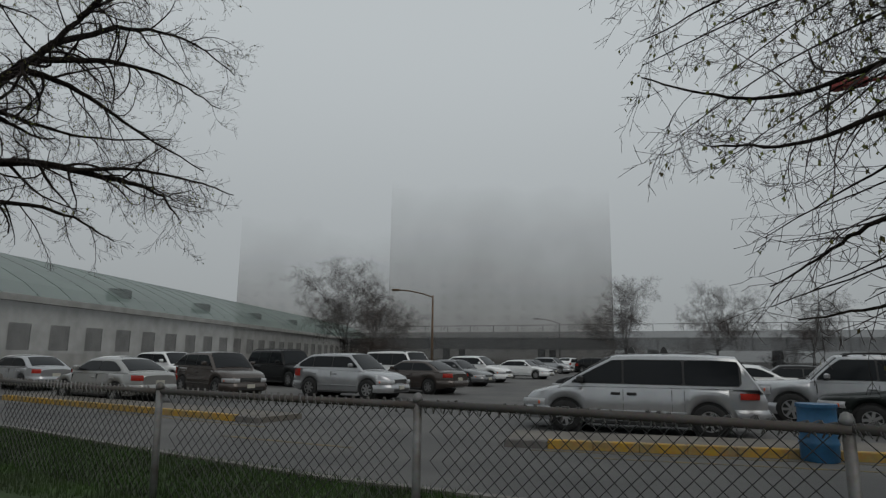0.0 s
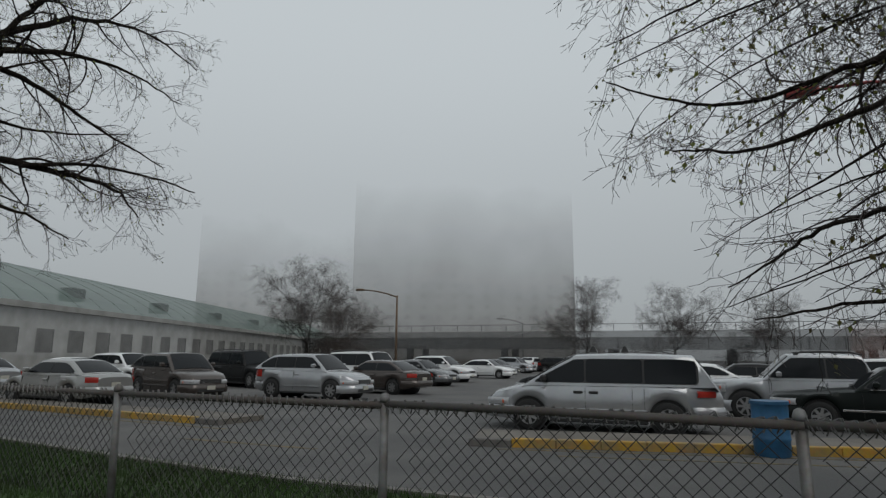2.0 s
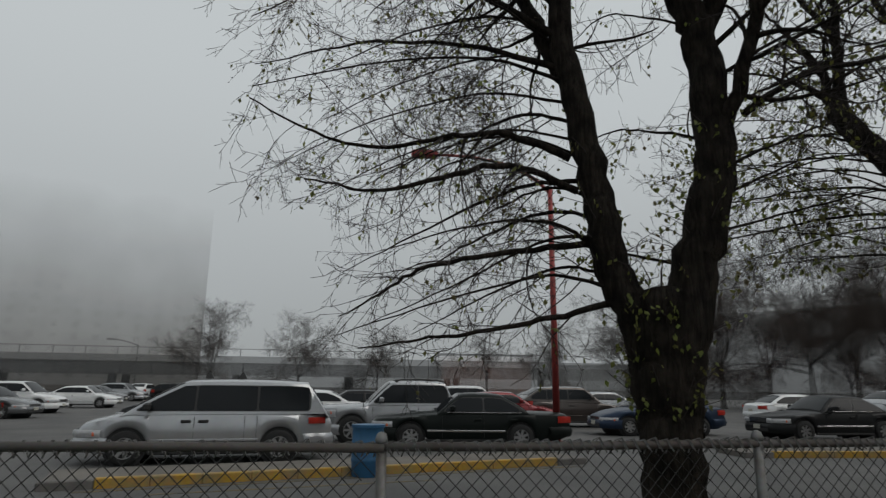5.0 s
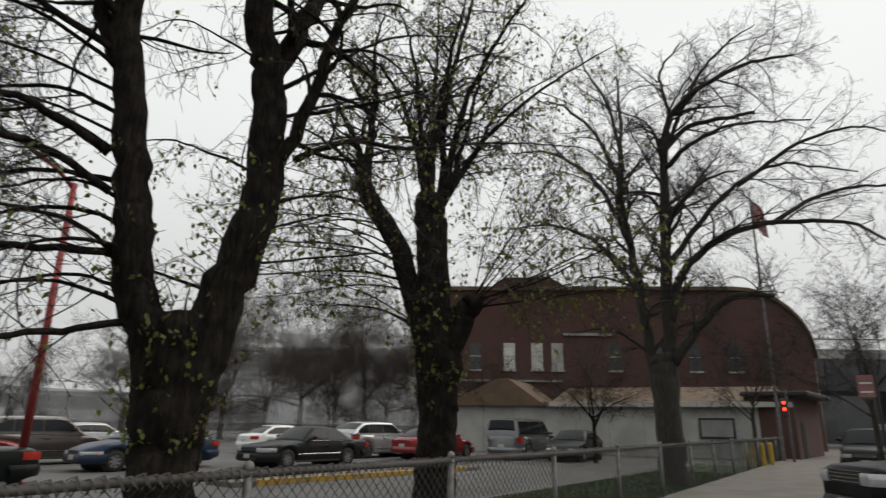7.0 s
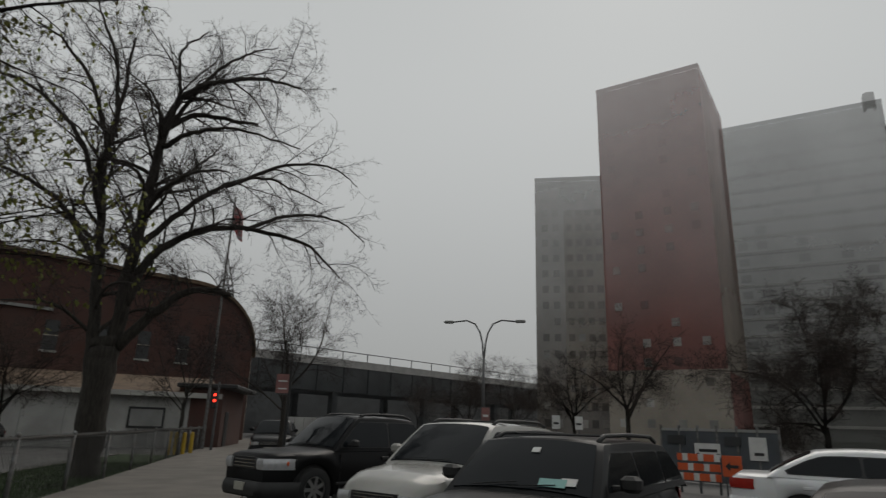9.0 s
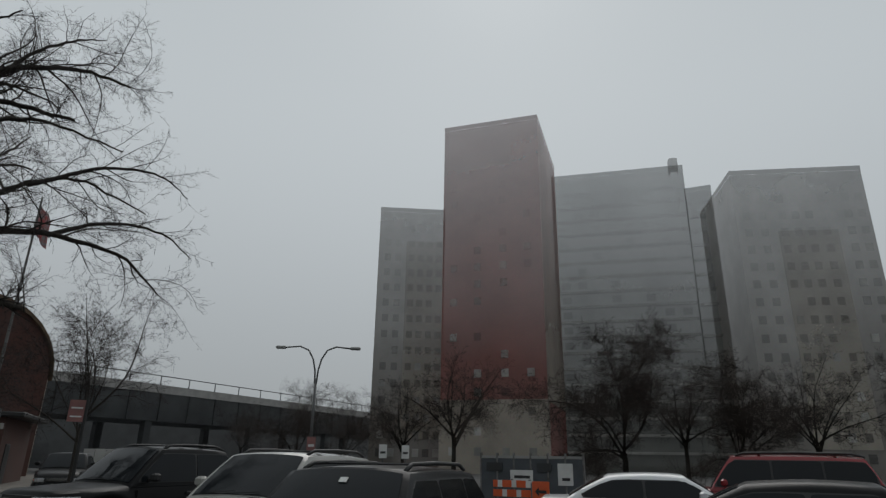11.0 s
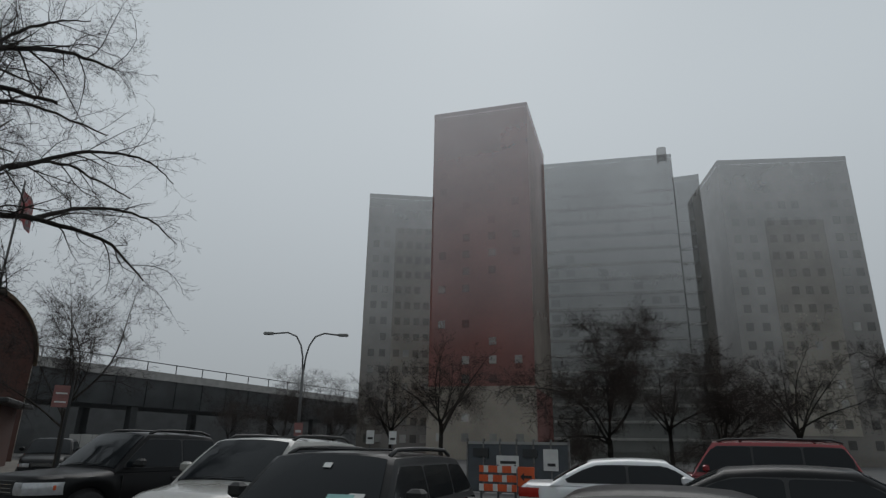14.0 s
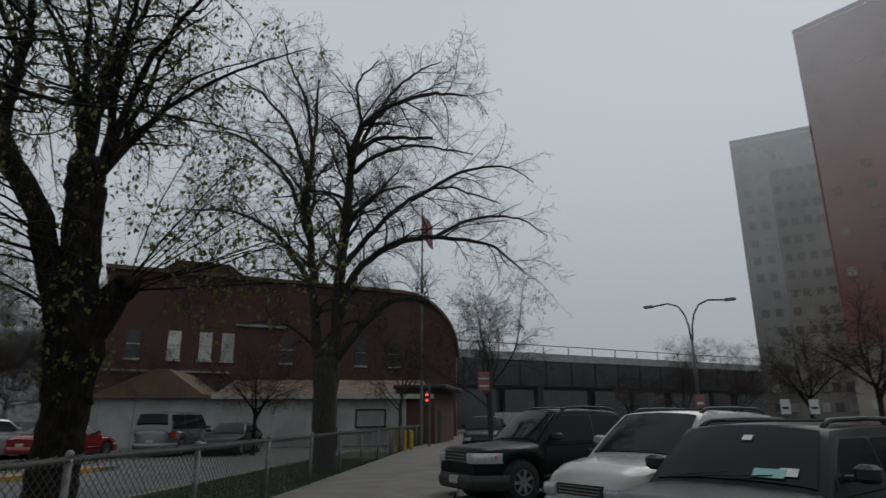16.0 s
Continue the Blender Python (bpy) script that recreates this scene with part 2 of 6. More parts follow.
def painted_haze(source, low, high=None, z0=0.0, z1=50.0):
    """The same surface with fog haze put in as transparency: solid by the share low at height z0, by the share high at
    z1.
    """
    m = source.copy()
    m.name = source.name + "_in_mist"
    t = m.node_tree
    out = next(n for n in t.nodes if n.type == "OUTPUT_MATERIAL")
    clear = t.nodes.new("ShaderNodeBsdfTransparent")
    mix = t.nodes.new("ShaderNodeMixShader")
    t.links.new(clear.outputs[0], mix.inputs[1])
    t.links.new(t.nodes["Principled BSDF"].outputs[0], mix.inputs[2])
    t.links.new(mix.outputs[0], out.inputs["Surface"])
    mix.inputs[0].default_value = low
    # haze put in thicker with height, broken up by noise
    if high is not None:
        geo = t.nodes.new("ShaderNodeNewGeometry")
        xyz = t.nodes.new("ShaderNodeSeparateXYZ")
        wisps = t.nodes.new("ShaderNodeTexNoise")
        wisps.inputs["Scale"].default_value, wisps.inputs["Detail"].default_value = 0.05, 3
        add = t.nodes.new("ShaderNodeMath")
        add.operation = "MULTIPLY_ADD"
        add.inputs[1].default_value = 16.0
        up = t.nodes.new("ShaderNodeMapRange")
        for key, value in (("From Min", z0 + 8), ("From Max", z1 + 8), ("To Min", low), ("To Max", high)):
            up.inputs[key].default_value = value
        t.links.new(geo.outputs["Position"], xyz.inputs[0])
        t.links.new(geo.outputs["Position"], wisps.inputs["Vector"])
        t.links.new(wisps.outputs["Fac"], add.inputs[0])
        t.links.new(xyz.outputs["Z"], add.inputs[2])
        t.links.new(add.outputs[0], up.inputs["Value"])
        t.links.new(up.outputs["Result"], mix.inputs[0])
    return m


# tower surfaces with haze put in, more see-through towards the top
TOWER_RED = painted_haze(BRICK_RED, 0.985, 0.66, 14, 62)
TOWER_GREY = painted_haze(BRICK_GREY, 0.965, 0.58, 8, 60)
TOWER_DARK = painted_haze(mat("shaded_grey_brick", (0.105, 0.108, 0.096), 0.9, vary=0.25, scale=0.2, fine=4, bump=0.2), 0.965, 0.58, 8, 60)
TOWER_TAN = painted_haze(BRICK_TAN, 0.75, 0.05, 6, 48)
TOWER_BAND, TOWER_BLIND = (painted_haze(m, 0.70, 0.04, 4, 46) for m in (PALE_BAND, PANE_PALE))
TOWER_PANE = painted_haze(PANE, 0.50, 0.02, 4, 42)
# far blocks: haze put in as transparency, their tops wholly clear
HAZED_BLOCK = painted_haze(BRICK_GREY, 0.80, 0.0, 0, 48)
HAZED_LOW_BLOCK = painted_haze(BRICK_GREY, 0.76, 0.0, 0, 38)
HAZED_PANE = painted_haze(PANE, 0.08, 0.0, 2, 30)
# warehouse surfaces, paled by haze put in as transparency
ROOF_HAZED = painted_haze(GREEN_ROOF, 0.76)
WALL_HAZED = painted_haze(WHITE_WALL, 0.86)
PANE_HAZED = painted_haze(PANE, 0.34)
# far steel, cladding and trees: a fixed share of haze put in each
FAR_STEEL = painted_haze(STEEL_DARK, 0.58)
FAR_CLAD = painted_haze(CONTAINER, 0.5)
VIA_STEEL = painted_haze(STEEL_DARK, 0.90)
VIA_DECK = painted_haze(CONCRETE, 0.85)
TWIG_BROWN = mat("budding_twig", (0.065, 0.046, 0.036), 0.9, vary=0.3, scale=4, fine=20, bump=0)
TWIG_MID, BARK_MID = painted_haze(TWIG_BROWN, 0.62), painted_haze(BARK, 0.75)
TWIG_DIM, BARK_DIM = painted_haze(TWIG_BROWN, 0.23), painted_haze(BARK, 0.27)
TWIG_FAR, BARK_FAR = painted_haze(TWIG_BROWN, 0.27), painted_haze(BARK, 0.30)
# wholly clear, for faces behind the painted haze
CLEAR_BACK = painted_haze(BRICK_GREY, 0.0)


# ---- mesh building ----
def bearing(az, d, z=0.0):
    """A place d metres from the standing point; az degrees to the left of straight ahead."""
    a = radians(az)
    return Vector((-d * math.sin(a), d * math.cos(a), z))


class MB:
    def __init__(self):
        self.v, self.f = [], []

    def add(self, verts, faces):
        k = len(self.v)
        self.v += [tuple(p) for p in verts]
        self.f += [tuple(i + k for i in f) for f in faces]
        return self

    def box(self, x0, x1, y0, y1, z0, z1, m=None, chamfer=0.0):
        c = chamfer
        if c:
            vs = []
            for z, i in ((z0, c), (z0 + c, 0), (z1 - c, 0), (z1, c)):
                vs += [(x0 + i + c, y0 + i, z), (x1 - i - c, y0 + i, z), (x1 - i, y0 + i + c, z), (x1 - i, y1 - i - c, z),
                       (x1 - i - c, y1 - i, z), (x0 + i + c, y1 - i, z), (x0 + i, y1 - i - c, z), (x0 + i, y0 + i + c, z)]
            fs = [tuple(range(7, -1, -1)), tuple(range(24, 32))]
            for r in range(3):
                fs += [(r * 8 + j, r * 8 + (j + 1) % 8, r * 8 + 8 + (j + 1) % 8, r * 8 + 8 + j) for j in range(8)]
        else:
            vs = [(x, y, z) for z in (z0, z1) for x, y in ((x0, y0), (x1, y0), (x1, y1), (x0, y1))]
            fs = [(3, 2, 1, 0), (4, 5, 6, 7)] + [(j, (j + 1) % 4, 4 + (j + 1) % 4, 4 + j) for j in range(4)]
        if m is not None:
            vs = [m @ Vector(p) for p in vs]
        return self.add(vs, fs)

    def tube(self, pts, radii, sides=6, cap=True):
        k, n = len(self.v), len(pts)
        ref = None
        for i, p in enumerate(pts):
            d = (pts[min(i + 1, n - 1)] - pts[max(i - 1, 0)]).normalized()
            if ref is None:
                ref = d.orthogonal().normalized()
            a = (ref - d * ref.dot(d)).normalized()
            ref = a
            b = d.cross(a)
            for j in range(sides):
                w = 2 * math.pi * j / sides
                q = p + (a * math.cos(w) + b * math.sin(w)) * radii[i]
                self.v.append((q.x, q.y, q.z))
        for i in range(n - 1):
            for j in range(sides):
                j2 = (j + 1) % sides
                self.f.append((k + i * sides + j, k + i * sides + j2, k + (i + 1) * sides + j2, k + (i + 1) * sides + j))
        if cap:
            self.f.append(tuple(k + j for j in range(sides - 1, -1, -1)))
            self.f.append(tuple(k + (n - 1) * sides + j for j in range(sides)))
        return self

    def prism(self, outline, y0, y1, m=None):
        """An outline in x and z, pushed from y0 to y1."""
        n = len(outline)
        vs = [(x, y0, z) for x, z in outline] + [(x, y1, z) for x, z in outline]
        fs = [tuple(range(n)), tuple(range(2 * n - 1, n - 1, -1))] + [(j + n, (j + 1) % n + n, (j + 1) % n, j) for j in range(n)]
        if m is not None:
            vs = [m @ Vector(p) for p in vs]
        return self.add(vs, fs)

    def mesh(self, name, material, smooth=False):
        me = bpy.data.meshes.new(name)
        me.from_pydata(self.v, [], self.f)
        me.materials.append(material)
        if smooth:
            me.shade_smooth()
        me.update()
        return me


def part(name, mb, material, parent=None, label="", smooth=False, m=None):
    me = mb if isinstance(mb, bpy.types.Mesh) else mb.mesh(name, material, smooth)
    ob = new(name, me)
    ob.parent = parent
    if m is not None:
        ob.matrix_basis = m
    if label:
        ob["label"] = label
    return ob


def thing(name, label, category, m=None, group="", kind=""):
    ob = new(name)
    ob.empty_display_size = 0.2
    if m is not None:
        ob.matrix_basis = m
    return tagged(ob, label, category, group, kind)


def strip(name, pts_a, pts_b, z0, z1, material):
    """A raised sheet between two lines of the plan."""
    n = len(pts_a)
    vs = [(*p, z) for z in (z0, z1) for p in list(pts_a) + list(pts_b)]
    fs = []
    for i in range(n - 1):
        fs += [(i + 2 * n, i + 1 + 2 * n, n + i + 1 + 2 * n, n + i + 2 * n)]
        fs += [(i, i + 1, i + 1 + 2 * n, i + 2 * n), (n + i, n + i + 2 * n, n + i + 1 + 2 * n, n + i + 1)]
    fs += [(0, 2 * n, 3 * n, n), (n - 1, 2 * n - 1, 4 * n - 1, 3 * n - 1)]
    mb = MB().add(vs, fs)
    return part(name, mb, material)


# ---- ground ----
ground = tagged(part("ground", MB().box(-900, 900, -900, 900, -1, 0), ASPHALT), "worn grey asphalt of the car park and street", "ground", kind="structure")
FENCE = [(-16.6, 16.0), (-11.5, 12.2), (-6.3, 8.9), (-3.0, 6.75), (-0.2, 5.35), (2.5, 3.85), (40.0, -13.2)]
F0, FD = Vector((2.5, 3.85)), Vector((37.5, -17.05)).normalized()
FN = Vector((-FD.y, FD.x))


def along(s, off):
    """A plan place s metres along the street fence and off metres to its car-park side."""
    return F0 + FD * s + FN * off


walk_a = [(-17.8, 14.2), (-7.5, 7.1), (-1.3, 3.5), (2.5, 3.85), tuple(along(60, 0))]
walk_b = [(-20.0, 11.4), (-9.6, 4.2), (-3.0, 0.7), tuple(along(-1.0, -3.6)), tuple(along(60, -3.6))]
tagged(strip("pavement", walk_b, walk_a, -0.2, 0.1, CONCRETE), "pale grey concrete pavement along the fence", "pavement", kind="structure")
grass_in = [(-17.8, 14.25), (-9.6, 8.6), (-5.5, 5.95), (-1.9, 3.9), (2.5, 3.9), tuple(along(18, 0.05)), tuple(along(30, 0.05))]
grass_out = [(-16.4, 17.6), (-8.2, 12.45), (-4.25, 9.75), (-1.5, 8.0), (1.4, 6.6), tuple(along(12, 2.9)), tuple(along(30, 2.4))]
tagged(strip("grass_verge", grass_in, grass_out, -0.2, 0.07, GRASS), "green grass verge behind the fence", "grass", kind="structure")
edge_in = [(x + 0.005, y + 0.01) for x, y in grass_out]
edge_out = [(x + 0.07, y + 0.13) for x, y in grass_out]
tagged(strip("verge_edging", edge_in, edge_out, -0.2, 0.11, PALE_EDGE), "thin pale concrete edging of the grass verge", "kerb", kind="structure")

# ---- kerb islands ----
def kerb_island(a, b, width, label, yellow=True):
    """A traffic island with kerb stones along its near side."""
    a, b = Vector(a), Vector(b)
    d = (b - a).normalized()
    n = Vector((-d.y, d.x))
    L = (b - a).length
    m = Matrix.Translation((a.x, a.y, 0)) @ Matrix.Rotation(math.atan2(d.y, d.x), 4, "Z")
    isl = thing("traffic_island", label, "kerb", m, kind="structure")
    part("island_top", MB().box(0.05, L - 0.05, 0.16, width, -0.1, 0.13), CONCRETE, isl)
    count = max(2, round(L / 0.8))
    stone = MB().box(0.002, L / count - 0.002, 0, 0.155, -0.1, 0.16, chamfer=0.015).mesh("kerb_stone", KERB if yellow else KERB_GREY)
    grey = MB().box(0.006, L / count - 0.006, 0, 0.155, -0.1, 0.14, chamfer=0.02).mesh("kerb_stone", KERB_GREY)
    for i in range(count):
        bare = yellow and (i == 0 or i == count - 1)
        part("kerb_stone", grey if bare else stone, None, isl, m=pose(i * L / count, random.uniform(-0.003, 0.003), random.uniform(-0.004, 0.003)))
    return isl


for a, b, w in (((1.6, 11.2), (10.8, 9.2), 0.12), ((2.5, 10.4), (7.0, 9.3), 0.10), ((-9.5, 17.4), (-4.0, 14.2), 0.12), ((-4.4, 12.6), (-1.6, 11.2), 0.14)):
    a, b = Vector(a), Vector(b)
    d = (b - a).normalized()
    tagged(part("road_marking", MB().box(0, (b - a).length, 0, w, -0.02, 0.005), MARKING, m=Matrix.Translation((a.x, a.y, 0)) @ Matrix.Rotation(math.atan2(d.y, d.x), 4, "Z")),
           "worn yellow line painted on the asphalt", "road marking", "road markings", "structure")
kerb_island((1.15, 11.6), (11.2, 9.45), 1.6, "concrete island with worn yellow kerb")
kerb_island((-15.5, 21.6), (-4.3, 14.9), 1.5, "long concrete island with worn yellow kerb")
kerb_island((15.5, 8.2), (24.3, 2.9), 1.3, "concrete island with faded yellow kerb beyond the trees")


# ---- chain-link fence ----
def fence_run(a, b, label, rail_mat):
    a, b = Vector(a), Vector(b)
    d = (b - a).normalized()
    L = (b - a).length
    fence = thing("chain_link_fence", label, "fence", Matrix.Translation((a.x, a.y, 0.05)) @ Matrix.Rotation(math.atan2(d.y, d.x), 4, "Z"), "fence runs")
    H = 1.15
    part("top_rail", MB().tube([Vector((x, random.uniform(-0.012, 0.012), H + random.uniform(-0.012, 0.008))) for x in np.linspace(0, L, max(3, int(L)))],
                               [0.032] * max(3, int(L)), 8), rail_mat, fence, smooth=True)
    post = MB().tube([Vector((0, 0, -0.1)), Vector((0, 0, H + 0.02))], [0.038, 0.038], 10).mesh("post", GALV, True)
    cap = MB().tube([Vector((0, 0, H + 0.02)), Vector((0, 0, H + 0.05)), Vector((0, 0, H + 0.085)), Vector((0, 0, H + 0.10))], [0.043, 0.046, 0.034, 0.008], 10).mesh("post_cap", GALV, True)
    n = max(1, round(L / 2.9))
    for i in range(n + 1):
        if i == n and tuple(b) != FENCE[-1]:
            continue
        p = part("post", post, None, fence, m=pose(i * L / n, 0, 0, random.uniform(-1, 1), random.uniform(-1, 1)))
        part("post_cap", cap, None, p)
    mb, pitch = MB(), 0.118
    k = -int(H / pitch) - 1
    while k * pitch < L:
        for s in (1, -1):
            x0 = k * pitch if s > 0 else k * pitch + H
            pts = []
            for j in range(6):
                z = H * j / 5
                x = x0 + s * z
                if 0 <= x <= L:
                    pts.append(Vector((x, 0.035 + 0.004 * s + 0.012 * math.sin(x * 1.7 + z * 2.2), z + 0.01 * math.sin(x * 2.9))))
            if len(pts) > 1:
                mb.tube(pts, [0.0042] * len(pts), 3, False)
        k += 1
    part("wire_mesh", mb, WIRE, fence, "diamond wire mesh")["kind"] = "stuff"
    knuckle = MB()
    x = 0.0
    while x < L:
        e = random.uniform(0.03, 0.055)
        knuckle.tube([Vector((x - 0.02, 0.036, H - 0.07)), Vector((x + 0.02, 0.02, H + e * 0.6)), Vector((x + 0.05, -0.015, H + e)), Vector((x + 0.075, -0.034, H - 0.03))], [0.007, 0.007, 0.006, 0.004], 3)
        knuckle.tube([Vector((x + 0.10, -0.034, H - 0.05)), Vector((x + 0.06, -0.012, H + e)), Vector((x + 0.03, 0.03, H + 0.01))], [0.006, 0.007, 0.005], 3)
        x += pitch * random.uniform(0.6, 0.85)
    part("wire_edge", knuckle, GALV, fence, "twisted grey wire ends over the rail")["kind"] = "stuff"
    return fence


for i in range(len(FENCE) - 2):
    fence_run(FENCE[i], FENCE[i + 1], "low chain-link fence with rusty top rail beside the grass", RUST)
fence_run(FENCE[-2], FENCE[-1], "low chain-link fence with rusty top rail along the pavement", RUST)


# ---- cars ----
def lerp(table, x):
    for (x0, y0), (x1, y1) in zip(table, table[1:]):
        if x <= x1:
            return y0 + (y1 - y0) * max(0.0, min(1.0, (x - x0) / max(1e-6, x1 - x0)))
    return table[-1][1]


KINDS = {  # length, width, height, sill, wheel radius, axles, nose height, belt line, windscreen foot, roof front, roof rear, rear foot
    "sedan": dict(L=4.75, W=1.80, H=1.45, R=0.32, ax=(0.92, 3.65), top=[(0, .62), (.12, .70), (.6, .84), (1.35, .95), (3.9, .98), (4.6, .97), (4.75, .86)],
                  cab=(1.25, 2.0, 3.35, 4.15), pillars=(2.72,)),
    "saloon": dict(L=5.35, W=1.95, H=1.46, R=0.33, ax=(1.0, 3.95), top=[(0, .70), (.1, .78), (1.6, .93), (4.2, .95), (5.25, .92), (5.35, .80)],
                   cab=(1.70, 2.35, 3.45, 4.2), pillars=(2.95,)),
    "suv": dict(L=4.70, W=1.86, H=1.69, R=0.36, ax=(0.92, 3.68), top=[(0, .69), (.15, .84), (.5, .95), (1.2, 1.04), (3.0, 1.09), (4.6, 1.14), (4.7, .95)],
                cab=(1.15, 1.90, 3.75, 4.58), pillars=(2.62, 3.55), back=0.3),
    "boxy": dict(L=4.95, W=1.95, H=1.86, R=0.38, ax=(0.95, 3.85), top=[(0, .85), (.12, 1.02), (1.45, 1.10), (4.85, 1.14), (4.95, .95)],
                 cab=(1.45, 1.95, 4.55, 4.88), pillars=(2.75, 3.75)),
    "van": dict(L=5.10, W=1.92, H=1.71, R=0.34, ax=(0.98, 3.98), top=[(0, .66), (.15, .82), (.5, .92), (1.0, 1.02), (4.95, 1.04), (5.1, .85)],
                cab=(0.82, 2.05, 4.55, 5.02), pillars=(2.25, 3.5), back=0.40),
    "pickup": dict(L=5.30, W=1.88, H=1.78, R=0.39, ax=(0.98, 4.25), top=[(0, .88), (.1, 1.02), (1.5, 1.10), (3.95, 1.12), (4.0, 1.16), (5.25, 1.17), (5.3, .95)],
                   cab=(1.42, 2.12, 3.72, 3.98), pillars=(2.9,)),
    "wagon": dict(L=4.55, W=1.82, H=1.53, R=0.35, ax=(0.9, 3.55), top=[(0, .66), (.15, .80), (.5, .91), (1.2, .98), (4.45, 1.02), (4.55, .9)],
                  cab=(1.22, 1.80, 3.98, 4.48), pillars=(2.5, 3.45)),
    "cargo": dict(L=4.85, W=1.95, H=1.95, R=0.36, ax=(0.95, 3.7), top=[(0, .85), (.1, 1.0), (.9, 1.12), (4.8, 1.15), (4.85, 1.0)],
                  cab=(0.8, 1.45, 4.7, 4.82), pillars=(2.0, 3.4)),
}
WHEELS = {}


def wheel_meshes(R):
    if R in WHEELS:
        return WHEELS[R]
    w, tyre = 0.11, MB()
    prof = [(R * 0.62, -w), (R * 0.9, -w * 1.02), (R, -w * 0.75), (R, w * 0.75), (R * 0.9, w * 1.02), (R * 0.62, w)]
    n = 22
    vs = [(r * math.cos(2 * math.pi * j / n), y, r * math.sin(2 * math.pi * j / n)) for r, y in prof for j in range(n)]
    fs = [(i * n + j, i * n + (j + 1) % n, (i + 1) * n + (j + 1) % n, (i + 1) * n + j) for i in range(len(prof) - 1) for j in range(n)]
    tyre.add(vs, fs)
    rim = MB()
    for side in (-1, 1):
        y = side * w * 0.8
        for r0, r1, dy in ((R * 0.66, R * 0.56, 0.0), (R * 0.17, 0.01, 0.0)):
            k = len(rim.v)
            rim.v += [(r * math.cos(2 * math.pi * j / n), y, r * math.sin(2 * math.pi * j / n)) for r in (r0, r1) for j in range(n)]
            rim.f += [(k + j, k + (j + 1) % n, k + n + (j + 1) % n, k + n + j) for j in range(n)]
        for s in range(7):
            rim.box(R * 0.12, R * 0.6, -0.032, 0.032, -0.008, 0.008, Matrix.Translation((0, y, 0)) @ Matrix.Rotation(radians(s * 360 / 7), 4, "Y") @ Matrix.Rotation(radians(90), 4, "X"))
    disc = MB().tube([Vector((0, -w * 0.5, 0)), Vector((0, w * 0.5, 0))], [R * 0.62] * 2, n)
    WHEELS[R] = tyre.mesh("wheel", RUBBER, True), rim.mesh("rim", RIM), disc.mesh("brake_disc", BLACK)
    return WHEELS[R]


